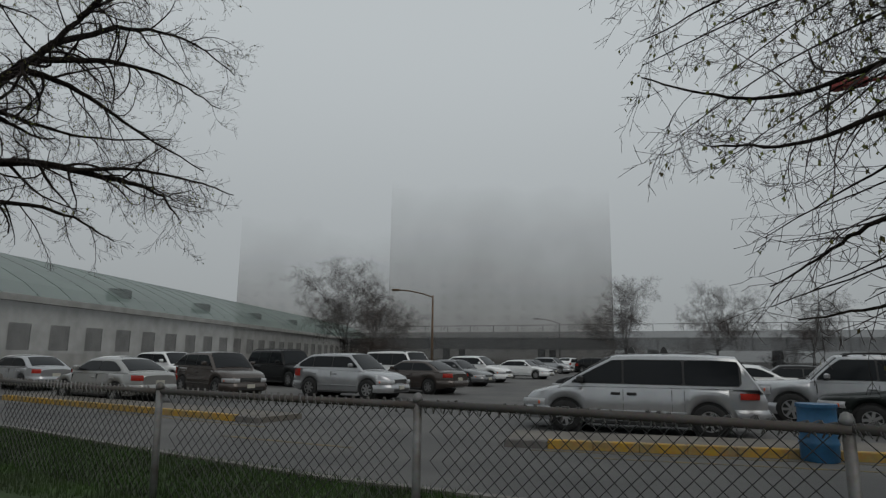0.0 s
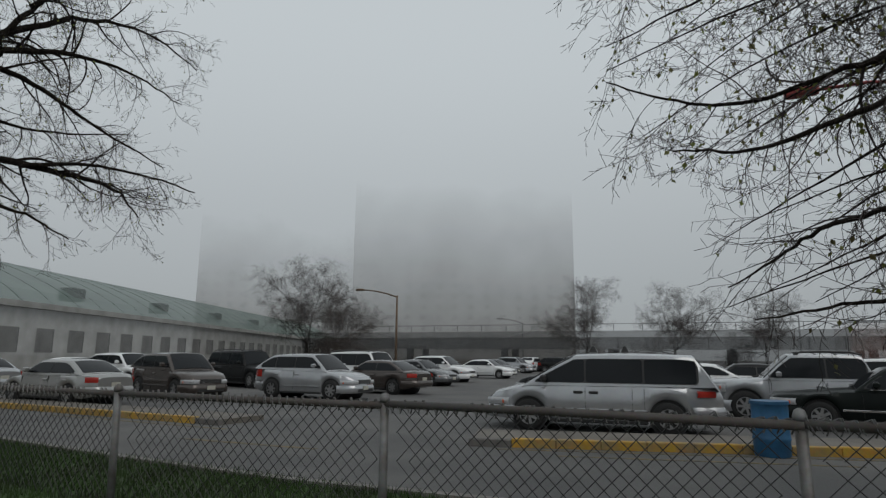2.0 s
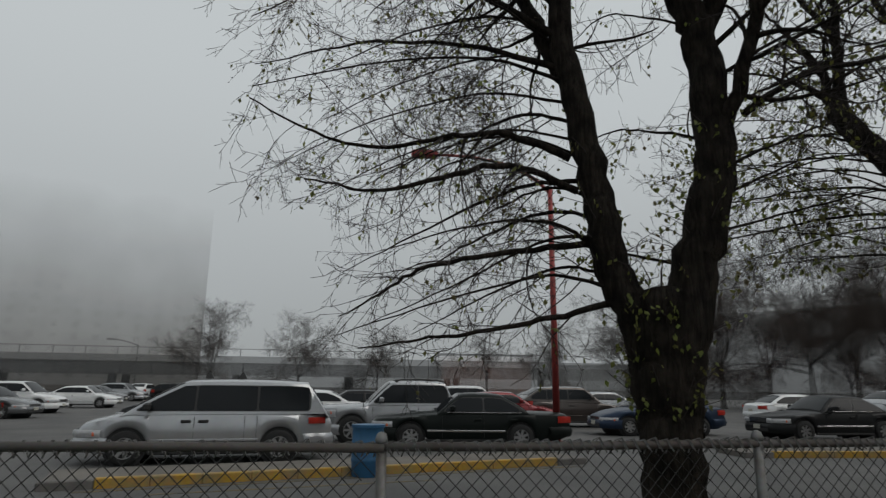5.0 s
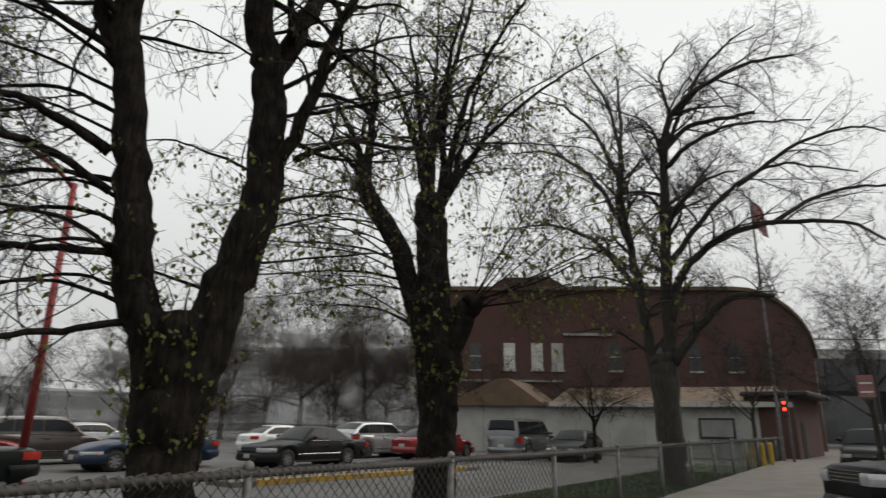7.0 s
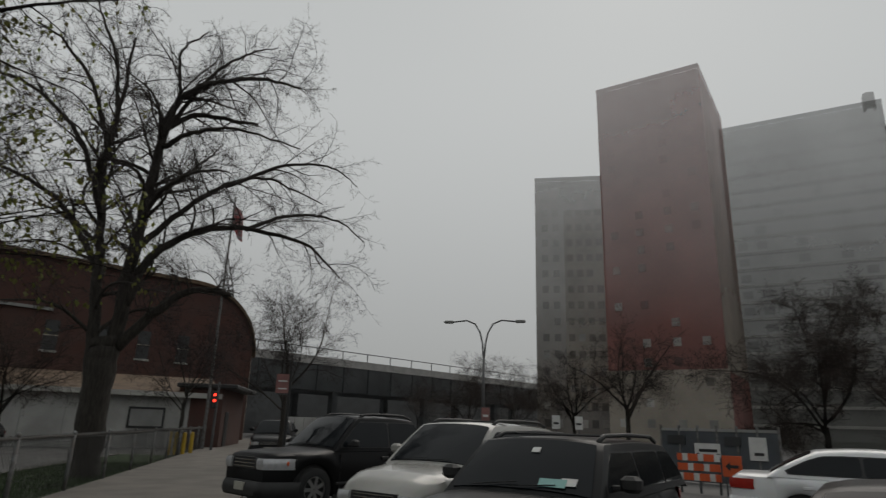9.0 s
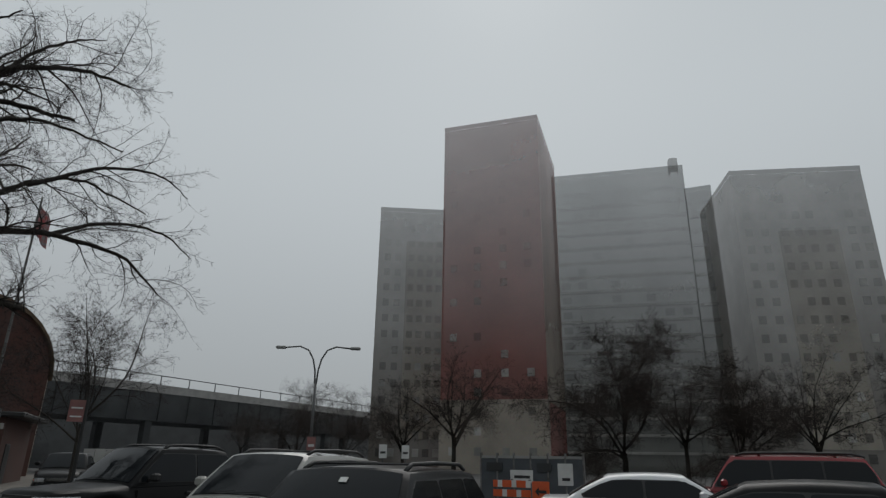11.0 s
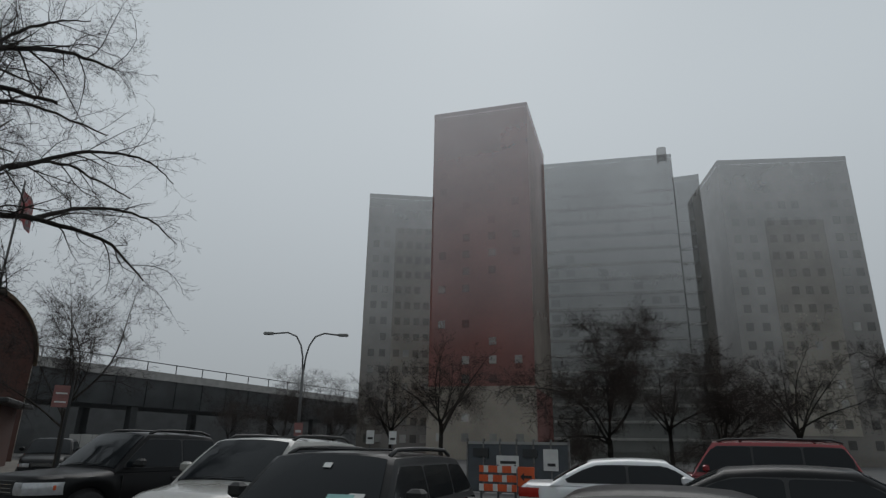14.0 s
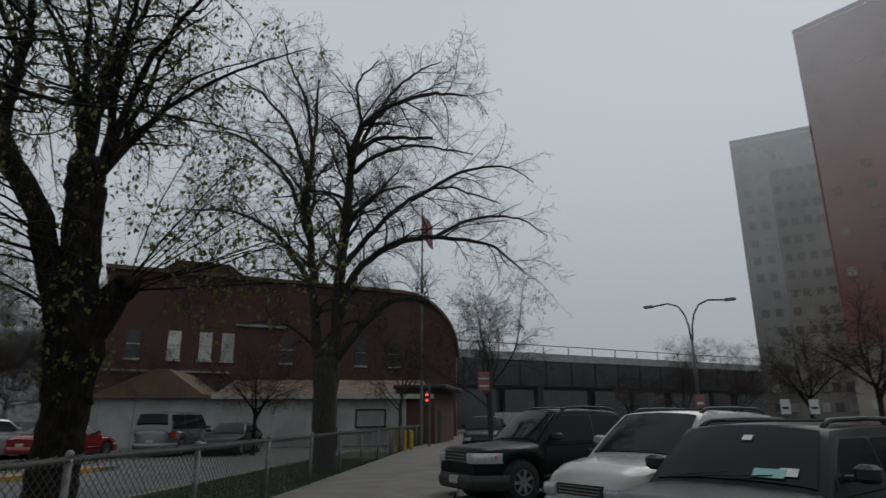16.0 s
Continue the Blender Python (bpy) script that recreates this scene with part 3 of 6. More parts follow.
def car(kind, x, y, heading, colour, label, category="car", group="", rails=False, cladding=False, z=0.0, trim=False, scale=1.0, papers=False):
    """A car on its wheels; heading is the way its nose points, degrees from +x."""
    s = KINDS[kind]
    L, W, H, R, (a0, a1) = s["L"], s["W"], s["H"], s["R"], s["ax"]
    c0, c1, c2, c3 = s["cab"]
    hw = W / 2
    low_roof = kind in ("sedan", "saloon")
    root = thing({"pickup": "pickup_truck", "van": "minivan", "suv": "sport_utility_vehicle", "boxy": "sport_utility_vehicle", "wagon": "sport_utility_vehicle", "cargo": "cargo_van"}.get(kind, "car"),
                 label, category, Matrix.Translation((x, y, z)) @ Matrix.Rotation(radians(heading), 4, "Z") @ Matrix.Scale(scale, 4), group)
    fx = lambda u: L / 2 - u
    K, M = (0.30, 1.0) if kind != "boxy" else (0.16, 0.6)

    def half(u):
        return hw * (1 - K * max(0.0, 1 - min(u, L - u) / M) ** 2.2)

    def nose(y_):
        return M * (1 - min(1.0, (1 - min(1.0, abs(y_) / hw)) / K) ** (1 / 2.2)) if abs(y_) > hw * (1 - K) else 0.0

    def floor_z(u):
        z0 = 0.24 + 0.10 * max(0, 1 - u / 0.35) + 0.12 * max(0, 1 - (L - u) / 0.4)
        for a in (a0, a1):
            k = (R + 0.06) ** 2 - (u - a) ** 2
            if k > 0:
                z0 = max(z0, R + math.sqrt(k))
        return z0

    us = sorted({0.0, 0.03, 0.08, 0.16, 0.3, L - 0.03, L - 0.08, L - 0.16, L - 0.3, L} | {round(v, 3) for v in np.linspace(0.45, L - 0.45, 18)}
                | {round(a + (R + 0.06) * math.cos(w), 3) for a in (a0, a1) for w in np.linspace(0, math.pi, 13)})
    body, n = MB(), 19
    for u in us:
        h, zt, zb = half(u), lerp(s["top"], u), floor_z(u)
        zb = min(zb, zt - 0.08)
        ring = [(0.0, zt + 0.035), (h * 0.4, zt + 0.032), (h * 0.68, zt + 0.02), (h * 0.86, zt - 0.004), (h * 0.94, zt - 0.04), (h * 0.975, zb + (zt - zb) * 0.78),
                (h, zb + (zt - zb) * 0.58), (h * 0.988, zb + (zt - zb) * 0.3), (h * 0.96, zb + (zt - zb) * 0.06), (h * 0.93, zb)]
        body.v += [(fx(u), a, b) for a, b in [(-a, b) for a, b in ring[:0:-1]] + ring]
    for i in range(len(us) - 1):
        for j in range(n - 1):
            k = i * n + j
            body.f.append((k, k + 1, k + n + 1, k + n))
        body.f.append((i * n, (i + 1) * n, (i + 1) * n + n - 1, i * n + n - 1))
    body.f += [tuple(range(n - 1, -1, -1)), tuple((len(us) - 1) * n + j for j in range(n))]
    b = part("body", body, colour, root, smooth=True)
    b.data.set_sharp_from_angle(angle=radians(42))
    for a in (a0, a1):
        part("wheel_arch_lining", MB().tube([Vector((fx(a), -hw * 0.9, R)), Vector((fx(a), hw * 0.9, R))], [R + 0.065] * 2, 16), BLACK, root)

    # cabin: a curved roof line over sides that lean in
    zlow = lambda u: lerp(s["top"], u) - 0.03
    zr, belt = H - 0.035, zlow((c1 + c2) / 2)
    wb, wr = hw * 0.94, hw * (0.72 if low_roof else 0.78)

    def roof_z(u):
        if u < c1:
            f = (u - c0) / (c1 - c0)
            return zlow(c0) + 0.03 + (zr - zlow(c0) - 0.03) * f * (1.16 - 0.16 * f)
        if u > c2:
            f = (c3 - u) / (c3 - c2)
            return zlow(c3) + 0.03 + (zr - 0.02 - zlow(c3) - 0.03) * f * (1.22 - 0.22 * f)
        f = (u - c1) / (c2 - c1)
        return zr + 0.03 * math.sin(math.pi * f) - 0.02 * f

    def side_y(zz):
        f = max(0.0, min(1.0, (zz - belt) / (zr - belt)))
        return wb - (wb - wr) * f ** 1.25

    def crown(u, v):
        """Roof and screen surface at v, the share of the half width."""
        zt, w = roof_z(u), abs(v)
        drop = 0.034 - 0.010 * w if w < 0.4 else 0.030 - 0.045 * (w - 0.4) if w < 0.8 else 0.012 - 0.15 * (w - 0.8)
        return (fx(u), v * (side_y(zt) - 0.02), zt + drop)

    cab, ring_n = MB(), 13
    stations = [*np.linspace(c0, c1, 7), *np.linspace(c1, c2, 7)[1:], *np.linspace(c2, c3, 7)[1:]]
    for u in stations:
        zt, zl = roof_z(u), zlow(u)
        z_a, z_b = min(zt, max(zl, zl + (zt - 0.08 - zl) * 0.5)), min(zt, max(zl, zt - 0.07))
        hs = [(side_y(zl), zl), (side_y(z_a), z_a), (side_y(z_b), z_b), (side_y(zt) - 0.02, zt - 0.018), ((side_y(zt) - 0.02) * 0.8, zt + 0.012), ((side_y(zt) - 0.02) * 0.4, zt + 0.03)]
        cab.v += [(fx(u), -a, b_) for a, b_ in hs] + [(fx(u), 0.0, zt + 0.034)] + [(fx(u), a, b_) for a, b_ in hs[::-1]]
    for i in range(len(stations) - 1):
        for j in range(ring_n - 1):
            k = i * ring_n + j
            cab.f.append((k, k + ring_n, k + ring_n + 1, k + 1))
    cab.f += [tuple(range(ring_n)), tuple(range(len(stations) * ring_n - 1, (len(stations) - 1) * ring_n - 1, -1))]
    cabin = part("cabin", cab, colour, root, smooth=True)
    cabin.data.set_sharp_from_angle(angle=radians(35))

    def panel(name, point, nu, nv, skirt, material, label_=""):
        """A curved panel from point(i, j) with both in 0..1, its edges turned in by the vector skirt."""
        mb = MB()
        mb.v = [tuple(point(i / nu, j / nv)) for i in range(nu + 1) for j in range(nv + 1)]
        mb.f = [(i * (nv + 1) + j, i * (nv + 1) + j + 1, (i + 1) * (nv + 1) + j + 1, (i + 1) * (nv + 1) + j) for i in range(nu) for j in range(nv)]
        rim = [i * (nv + 1) for i in range(nu + 1)] + [nu * (nv + 1) + j for j in range(1, nv + 1)] + [i * (nv + 1) + nv for i in range(nu - 1, -1, -1)] + list(range(nv - 1, 0, -1))
        k = len(mb.v)
        mb.v += [tuple(Vector(mb.v[q]) + Vector(skirt)) for q in rim]
        mb.f += [(rim[q], rim[(q + 1) % len(rim)], k + (q + 1) % len(rim), k + q) for q in range(len(rim))]
        ob = part(name, mb, material, root, label_, smooth=True)
        ob.data.set_sharp_from_angle(angle=radians(50))
        return ob

    def screen(name, u0, u1, wide, skirt):
        def point(i, j):
            p = crown(u0 + (u1 - u0) * i, (2 * j - 1) * wide)
            return (p[0] - skirt[0] * 0.5, p[1], p[2] + 0.010)
        return panel(name, point, 6, 10, skirt, GLASS)

    screen("windscreen", c0 + (c1 - c0) * 0.06, c0 + (c1 - c0) * 0.94, 0.90, (-0.02, 0, -0.03))
    screen("rear_window", c2 + (c3 - c2) * 0.10, c3 - (c3 - c2) * (0.08 if low_roof else 0.30), 0.84, (0.02, 0, -0.03))

    z_lo = max(zlow(c0 + 0.3), belt, zlow(c3 - 0.3)) + 0.055
    z_hi = lambda u: min(zr - 0.075, roof_z(u) - 0.075)
    u_a = next(u for u in np.linspace(c0, c1, 60) if z_hi(u) > z_lo + 0.04)
    u_b = min(c3 - s.get("back", 0.16), next(u for u in np.linspace(c3, c2, 60) if z_hi(u) > z_lo + 0.06))
    for side in (-1, 1):
        def pane(name, ua, ub, lift, inset, material, r=0.06):
            def point(i, j):
                i = (1 - math.cos(math.pi * i)) / 2
                u = ua + (ub - ua) * i
                e = min((u - ua) + (0.0 if ua > u_a + 0.1 else 0.05), ub - u)
                cutback = r - math.sqrt(max(0.0, r * r - max(0.0, r - e) ** 2))
                bottom, top_ = z_lo + inset + cutback, z_hi(u) - inset - cutback
                zz = bottom + (max(top_, bottom + 0.01) - bottom) * j
                return (fx(u), side * (side_y(zz) + lift), zz)
            return panel(name, point, 12, 3, (0, -side * 0.025, 0), material)

        pane("window_surround", u_a, u_b, 0.004, 0.0, BLACK)
        cuts = [u_a + 0.03, *s["pillars"], u_b - 0.02]
        for ua, ub in zip(cuts, cuts[1:]):
            if ub - ua > 0.15:
                pane("side_window", ua + 0.022, ub - 0.022, 0.009, 0.016, GLASS, 0.045)
        for u in [c0 + 0.14, *s["pillars"][:1 if kind != "van" else 2], (s["pillars"][0] + 1.0 if kind != "pickup" else 3.9)]:
            if any(abs(u - a) < R + 0.03 for a in (a0, a1)):
                continue
            zt = lerp(s["top"], u) - 0.07
            part("door_seam", MB().box(fx(u) - 0.004, fx(u) + 0.004, side * hw * 0.975 - 0.014, side * hw * 0.985 + 0.012, 0.32, zt), BLACK, root)
        for u in (s["pillars"][0] - 0.16, s["pillars"][0] + (0.18 if kind == "van" else 0.80)):
            part("door_handle", MB().box(fx(u) - 0.10, fx(u) + 0.10, side * hw * 0.985 - 0.02, side * hw * 0.985 + 0.028, belt - 0.17, belt - 0.11, chamfer=0.012), BLACK if kind == "van" or cladding else colour, root)
        part("side_moulding", MB().box(fx(a1 - R - 0.1), fx(a0 + R + 0.1), side * hw * 0.99 - 0.02, side * hw * 1.0 + 0.010, 0.46, 0.51, chamfer=0.008), CHROME if trim else BLACK if cladding else colour, root)
        part("sill", MB().box(fx(a1 - R - 0.08), fx(a0 + R + 0.08), side * hw * 0.93 - 0.03, side * hw * 0.93 + 0.03, 0.2, 0.29, chamfer=0.02), BLACK, root)
        if trim:
            part("chrome_belt", MB().box(fx(u_b), fx(u_a + 0.1), side * (wb + 0.004) - 0.012, side * (wb + 0.004) + 0.012, z_lo - 0.03, z_lo - 0.008, chamfer=0.003), CHROME, root)
        mz, mu = z_lo + 0.02, u_a + 0.22
        mir = part("wing_mirror", MB().box(fx(mu + 0.06), fx(mu - 0.08), side * (hw + 0.10) - 0.10, side * (hw + 0.10) + 0.10, mz, mz + 0.15, chamfer=0.035), BLACK if cladding or kind == "van" else colour, root)
        part("mirror_arm", MB().box(fx(mu + 0.03), fx(mu - 0.05), min(side * wb * 0.96, side * (hw + 0.04)), max(side * wb * 0.96, side * (hw + 0.04)), mz + 0.01, mz + 0.06, chamfer=0.01), BLACK, mir)
        if rails:
            part("roof_rail", MB().tube([Vector((fx(c1 + 0.10), side * wr * 0.84, H - 0.03)), Vector((fx(c1 + 0.28), side * wr * 0.84, H + 0.035)), Vector((fx((c1 + c2) / 2), side * wr * 0.84, H + 0.05)),
                                         Vector((fx(c2 - 0.2), side * wr * 0.84, H + 0.035)), Vector((fx(c2 + 0.02), side * wr * 0.84, H - 0.03))], [0.024] * 5, 8), BLACK, root, smooth=True)
    if rails:
        for u in (c1 + 0.6, c2 - 0.5):
            part("cross_bar", MB().box(fx(u) - 0.03, fx(u) + 0.03, -wr * 0.84, wr * 0.84, H + 0.02, H + 0.045, chamfer=0.008), BLACK, root)

    def wrap(name, y0, y1, z0, z1, material, front=True, proud=0.012, belly=0.0, label_=""):
        """A piece bent round the nose or the tail."""
        def point(i, j):
            y_ = y0 + (y1 - y0) * i
            u = nose(y_) - proud - belly * math.sin(math.pi * j)
            k = 1 + (proud + 0.6 * belly * math.sin(math.pi * j)) / hw * (abs(y_) / hw) ** 2
            return (fx(u) if front else fx(L - u), y_ * k, z0 + (z1 - z0) * j)
        return panel(name, point, max(4, int(abs(y1 - y0) / 0.10)), 5, (-0.06 if front else 0.06, 0, 0), material, label_)

    zf, zk = lerp(s["top"], 0.08), lerp(s["top"], L - 0.12)
    tall = kind in ("pickup", "boxy")
    wrap("front_bumper", -hw * 0.965, hw * 0.965, 0.26, 0.54, BLACK if cladding else colour, True, 0.03, 0.05)
    wrap("rear_bumper", -hw * 0.965, hw * 0.965, 0.34, 0.60, BLACK if cladding else colour, False, 0.03, 0.05)
    wrap("lower_intake", -hw * 0.55, hw * 0.55, 0.30, 0.40, BLACK, True, 0.078)
    wrap("grille", -hw * 0.44, hw * 0.44, zf - (0.24 if tall else 0.17), zf - 0.03, CHROME if kind == "saloon" else BLACK, True, 0.016)
    for i in range(3):
        zz = zf - (0.21 if tall else 0.15) + i * (0.06 if tall else 0.042)
        wrap("grille_bar", -hw * 0.39, hw * 0.39, zz, zz + 0.014, BLACK if kind == "saloon" else CHROME, True, 0.024)
    for side in (-1, 1):
        head = wrap("headlight", side * hw * 0.47, side * hw * 0.93, zf - (0.24 if tall else 0.19), zf - 0.045, HEAD, True, 0.016, 0.02)
        part("indicator", MB().box(fx(nose(hw * 0.9) + 0.02), fx(nose(hw * 0.9) - 0.035), side * hw * 0.90 - 0.03, side * hw * 0.90 + 0.03, zf - 0.17, zf - 0.09, chamfer=0.01), ORANGE, head, "amber indicator")
        hz = (zk - 0.20, zk - 0.07) if kind == "van" else (zk - 0.34, zk - 0.06) if not low_roof else (zk - 0.22, zk - 0.05)
        wrap("tail_light", side * hw * (0.80 if not low_roof else 0.70), side * hw * (0.93 if not low_roof else 0.88), *hz, TAIL, False, 0.014, 0.012)
    for front, zz in ((True, 0.44), (False, 0.68 if not low_roof else 0.66)):
        wrap("number_plate", -0.16, 0.16, zz - 0.07, zz + 0.07, PLATE, front, 0.088 if front else 0.03)
    if kind == "pickup":
        part("load_bed_liner", MB().box(fx(L - 0.1), fx(c3 + 0.08), -hw * 0.78, hw * 0.78, 1.15, 1.215), BLACK, root)
        for side in (-1, 1):
            part("bed_rail", MB().box(fx(L - 0.06), fx(c3 + 0.06), side * hw * 0.87 - 0.05, side * hw * 0.87 + 0.05, 1.14, 1.23, chamfer=0.02), BLACK if cladding else colour, root)
    tm, rm, dm = wheel_meshes(R)
    for a in (a0, a1):
        for side in (-1, 1):
            w = part("wheel", tm, None, root, m=pose(fx(a), side * (hw - 0.115), R))
            part("rim", rm, None, w)
            part("brake_disc", dm, None, w)
    for side in (-1, 1):
        p, q = crown(c0 + 0.03, side * 0.25 - 0.35), crown(c0 + 0.07, side * 0.25 + 0.22)
        part("wiper", MB().tube([Vector(p) + Vector((0.02, 0, 0.03)), Vector(q) + Vector((0.02, 0, 0.03))], [0.008, 0.006], 4), BLACK, root)
    if papers:
        for f, v, w, h, mt, nm in ((0.70, 0.05, 0.09, 0.07, SIGN_WHITE, "sticker"), (0.16, 0.42, 0.28, 0.10, PAPER_TEAL, "paper"), (0.20, 0.62, 0.16, 0.09, SIGN_WHITE, "paper")):
            u = c0 + (c1 - c0) * f
            p, q = Vector(crown(u, v)), Vector(crown(u + 0.05, v))
            slope = math.atan2(q.z - p.z, p.x - q.x)
            part(nm, MB().box(-h / 2, h / 2, -w / 2, w / 2, -0.003, 0.003), mt, root, m=Matrix.Translation(p + Vector((0.018, 0, 0.018))) @ Matrix.Rotation(slope, 4, "Y"))
    return root


SILVER = paint("silver_paint", (0.40, 0.41, 0.42), 0.2, 0.55)
SILVER_WARM = paint("warm_silver_paint", (0.36, 0.36, 0.35), 0.2, 0.5)
WHITE = paint("white_paint", (0.70, 0.71, 0.71), 0.2, 0.0)
CREAM = paint("cream_white_paint", (0.33, 0.325, 0.30), 0.2, 0.0)
CHARCOAL = paint("charcoal_paint", (0.016, 0.0165, 0.017), 0.2, 0.0)
NEAR_BLACK = paint("black_paint", (0.008, 0.008, 0.0085), 0.2, 0.0)
BROWN = paint("brown_grey_paint", (0.075, 0.062, 0.055), 0.2, 0.4)
MAROON = paint("maroon_paint", (0.22, 0.018, 0.022), 0.2, 0.2)
BLUE_DARK = paint("dark_blue_paint", (0.03, 0.045, 0.075), 0.2, 0.4)
GREEN_BLACK = paint("green_black_paint", (0.009, 0.012, 0.011), 0.2, 0.0)
DOVE = paint("grey_paint", (0.16, 0.165, 0.17), 0.2, 0.5)

LOT = [  # kind, bearing, distance, heading, paint, rails, label
    ("sedan", 27.6, 24.5, 152, SILVER_WARM, False, "silver sedan with red tail lights on the car park"),
    ("sedan", 33.6, 33.0, 150, SILVER, False, "silver sedan parked in a far row"),
    ("sedan", 33.6, 41.0, -30, WHITE, False, "white sedan parked by the warehouse"),
    ("sedan", 27.2, 37.0, -30, WHITE, False, "white sedan parked by the warehouse"),
    ("suv", 23.6, 36.0, -30, WHITE, False, "white car parked by the warehouse"),
    ("sedan", 19.6, 40.0, -30, DOVE, False, "grey sedan parked in a far row"),
    ("suv", 19.6, 26.5, -42, BROWN, False, "dark brown compact off-roader"),
    ("boxy", 14.0, 34.5, -40, CHARCOAL, True, "big black boxy off-roader with roof rails"),
    ("suv", 8.3, 25.2, -28, SILVER, False, "silver crossover with dark windows"),
    ("boxy", 3.2, 32.5, -36, WHITE, True, "white off-roader with roof rails"),
    ("sedan", 2.3, 28.6, 146, BROWN, False, "dull brown sedan beside the silver crossover"),
    ("sedan", -1.2, 36.5, -36, DOVE, False, "grey sedan in the row"),
    ("suv", -3.2, 42.0, -30, WHITE, False, "white crossover in the row"),
    ("sedan", -7.4, 50.0, -30, WHITE, False, "white sedan far along the row"),
    ("sedan", -8.3, 60.0, -35, DOVE, False, "grey sedan far along the row"),
    ("suv", -10.0, 68.0, -35, SILVER, False, "silver crossover far along the row"),
    ("suv", -11.6, 76.0, 60, WHITE, False, "white van far across the car park"),
    ("suv", -14.0, 72.0, -35, CHARCOAL, False, "dark car far across the car park"),
    ("van", -17.6, 15.2, 159, SILVER, False, "silver minivan with tinted windows behind the yellow kerb"),
    ("suv", -16.2, 23.0, 152, CHARCOAL, True, "dark off-roader with roof rails behind the minivan"),
    ("sedan", -25.0, 27.0, 150, WHITE, False, "white sedan behind the minivan"),
    ("sedan", -29.3, 27.5, 155, CHARCOAL, False, "dark grey sedan in the second row"),
    ("pickup", -33.9, 19.6, 154, SILVER, True, "silver crew-cab pickup with roof rack"),
    ("saloon", -39.6, 18.0, 148, GREEN_BLACK, False, "black full-size sedan with chrome strip"),
    ("suv", -39.6, 33.0, -30, WHITE, False, "white off-roader in a far row"),
    ("sedan", -42.3, 27.0, -28, MAROON, False, "maroon red sedan in a far row"),
    ("suv", -48.3, 28.5, -30, BROWN, False, "brown crossover in a far row"),
    ("sedan", -46.0, 36.0, -30, DOVE, False, "grey sedan in a far row"),
    ("sedan", -55.6, 25.0, 152, BLUE_DARK, False, "dark blue sedan facing the street"),
    ("sedan", -51.5, 38.0, -30, SILVER, False, "silver sedan in a far row"),
    ("saloon", -68.2, 26.0, 152, CHARCOAL, False, "dark full-size sedan with chrome grille"),
    ("sedan", -66.0, 37.0, -30, WHITE, False, "white sedan in a far row"),
    ("suv", -74.0, 33.0, -30, SILVER, False, "silver crossover in a far row"),
    ("sedan", -79.3, 32.0, -30, MAROON, False, "maroon sedan half hidden by the trees"),
    ("cargo", -87.0, 33.5, -22, DOVE, False, "old pale cargo van with two rear windows"),
    ("sedan", -91.6, 33.0, 160, CHARCOAL, False, "dark sedan beside the cargo van"),
]
for kind, az, d, hd, col, rails, label in LOT:
    p = bearing(az, d)
    car(kind, p.x, p.y, hd, col, label, "van" if kind in ("van", "cargo") else "pickup truck" if kind == "pickup" else "car", "cars on the car park",
        rails, trim=kind == "saloon")
van = bearing(-17.6, 15.2)
for u in (0.2, -0.55):
    m = Matrix.Translation((van.x, van.y, 1.77)) @ Matrix.Rotation(radians(159), 4, "Z")
    foot = thing("roof_rack_foot", "black rack foot clamped on the minivan roof", "roof rack", m @ Matrix.Translation((u, -0.66, 0)), "rack feet")
    part("clamp", MB().add([(-.1, -.05, -.02), (.1, -.05, -.02), (.1, .05, -.02), (-.1, .05, -.02), (-.025, -.03, .13), (.025, -.03, .13), (.025, .03, .13), (-.025, .03, .13)],
                           [(3, 2, 1, 0), (4, 5, 6, 7), (0, 1, 5, 4), (1, 2, 6, 5), (2, 3, 7, 6), (3, 0, 4, 7)]), BLACK, foot)

PAPER_TEAL = mat("teal_paper", (0.25, 0.48, 0.45), 0.6, vary=0.1, scale=5, fine=20, bump=0)
STREET_CARS = [
    ("wagon", 5.2, -5.45, 108, CHARCOAL, True, True, "dark grey off-roader with roof rails parked at an angle"),
    ("suv", 8.4, -6.95, 105, CREAM, True, False, "old off-white off-roader parked at an angle"),
    ("pickup", 12.73, -7.26, 99, NEAR_BLACK, True, True, "black pickup with chrome grille parked at an angle"),
    ("sedan", 1.5, -4.5, 106, CHARCOAL, False, False, "dark charcoal sedan parked at an angle"),
    ("suv", 19.5, -11.6, 112, NEAR_BLACK, False, False, "dark off-roader parked further along the street"),
    ("suv", 30.0, -13.0, 150, NEAR_BLACK, False, False, "black off-roader far along the street"),
]
for kind, x, y, hd, col, rails, clad, label in STREET_CARS:
    car(kind, x, y, hd, col, label, "pickup truck" if kind == "pickup" else "car", "cars parked on the street", rails, clad, scale=0.935 if kind == "sedan" else 1.0, papers=kind == "wagon")
for kind, az, d, hd, col, rails, label in [
    ("sedan", -161.2, 13.6, 203, WHITE, False, "white sedan with pale wheels across the street"),
    ("boxy", -168.7, 17.0, 12, MAROON, True, "red off-roader with roof rails across the street"),
    ("sedan", -173.4, 9.2, 190, NEAR_BLACK, False, "black coupe with tinted windows in the street"),
    ("boxy", 178.0, 27.0, 100, CHARCOAL, False, "dark off-roader parked by the trees"),
    ("suv", 175.5, 30.0, 100, DOVE, False, "grey car parked by the trees"),
]:
    p = bearing(az, d)
    car(kind, p.x, p.y, hd, col, label, "car", "cars across the street", rails)


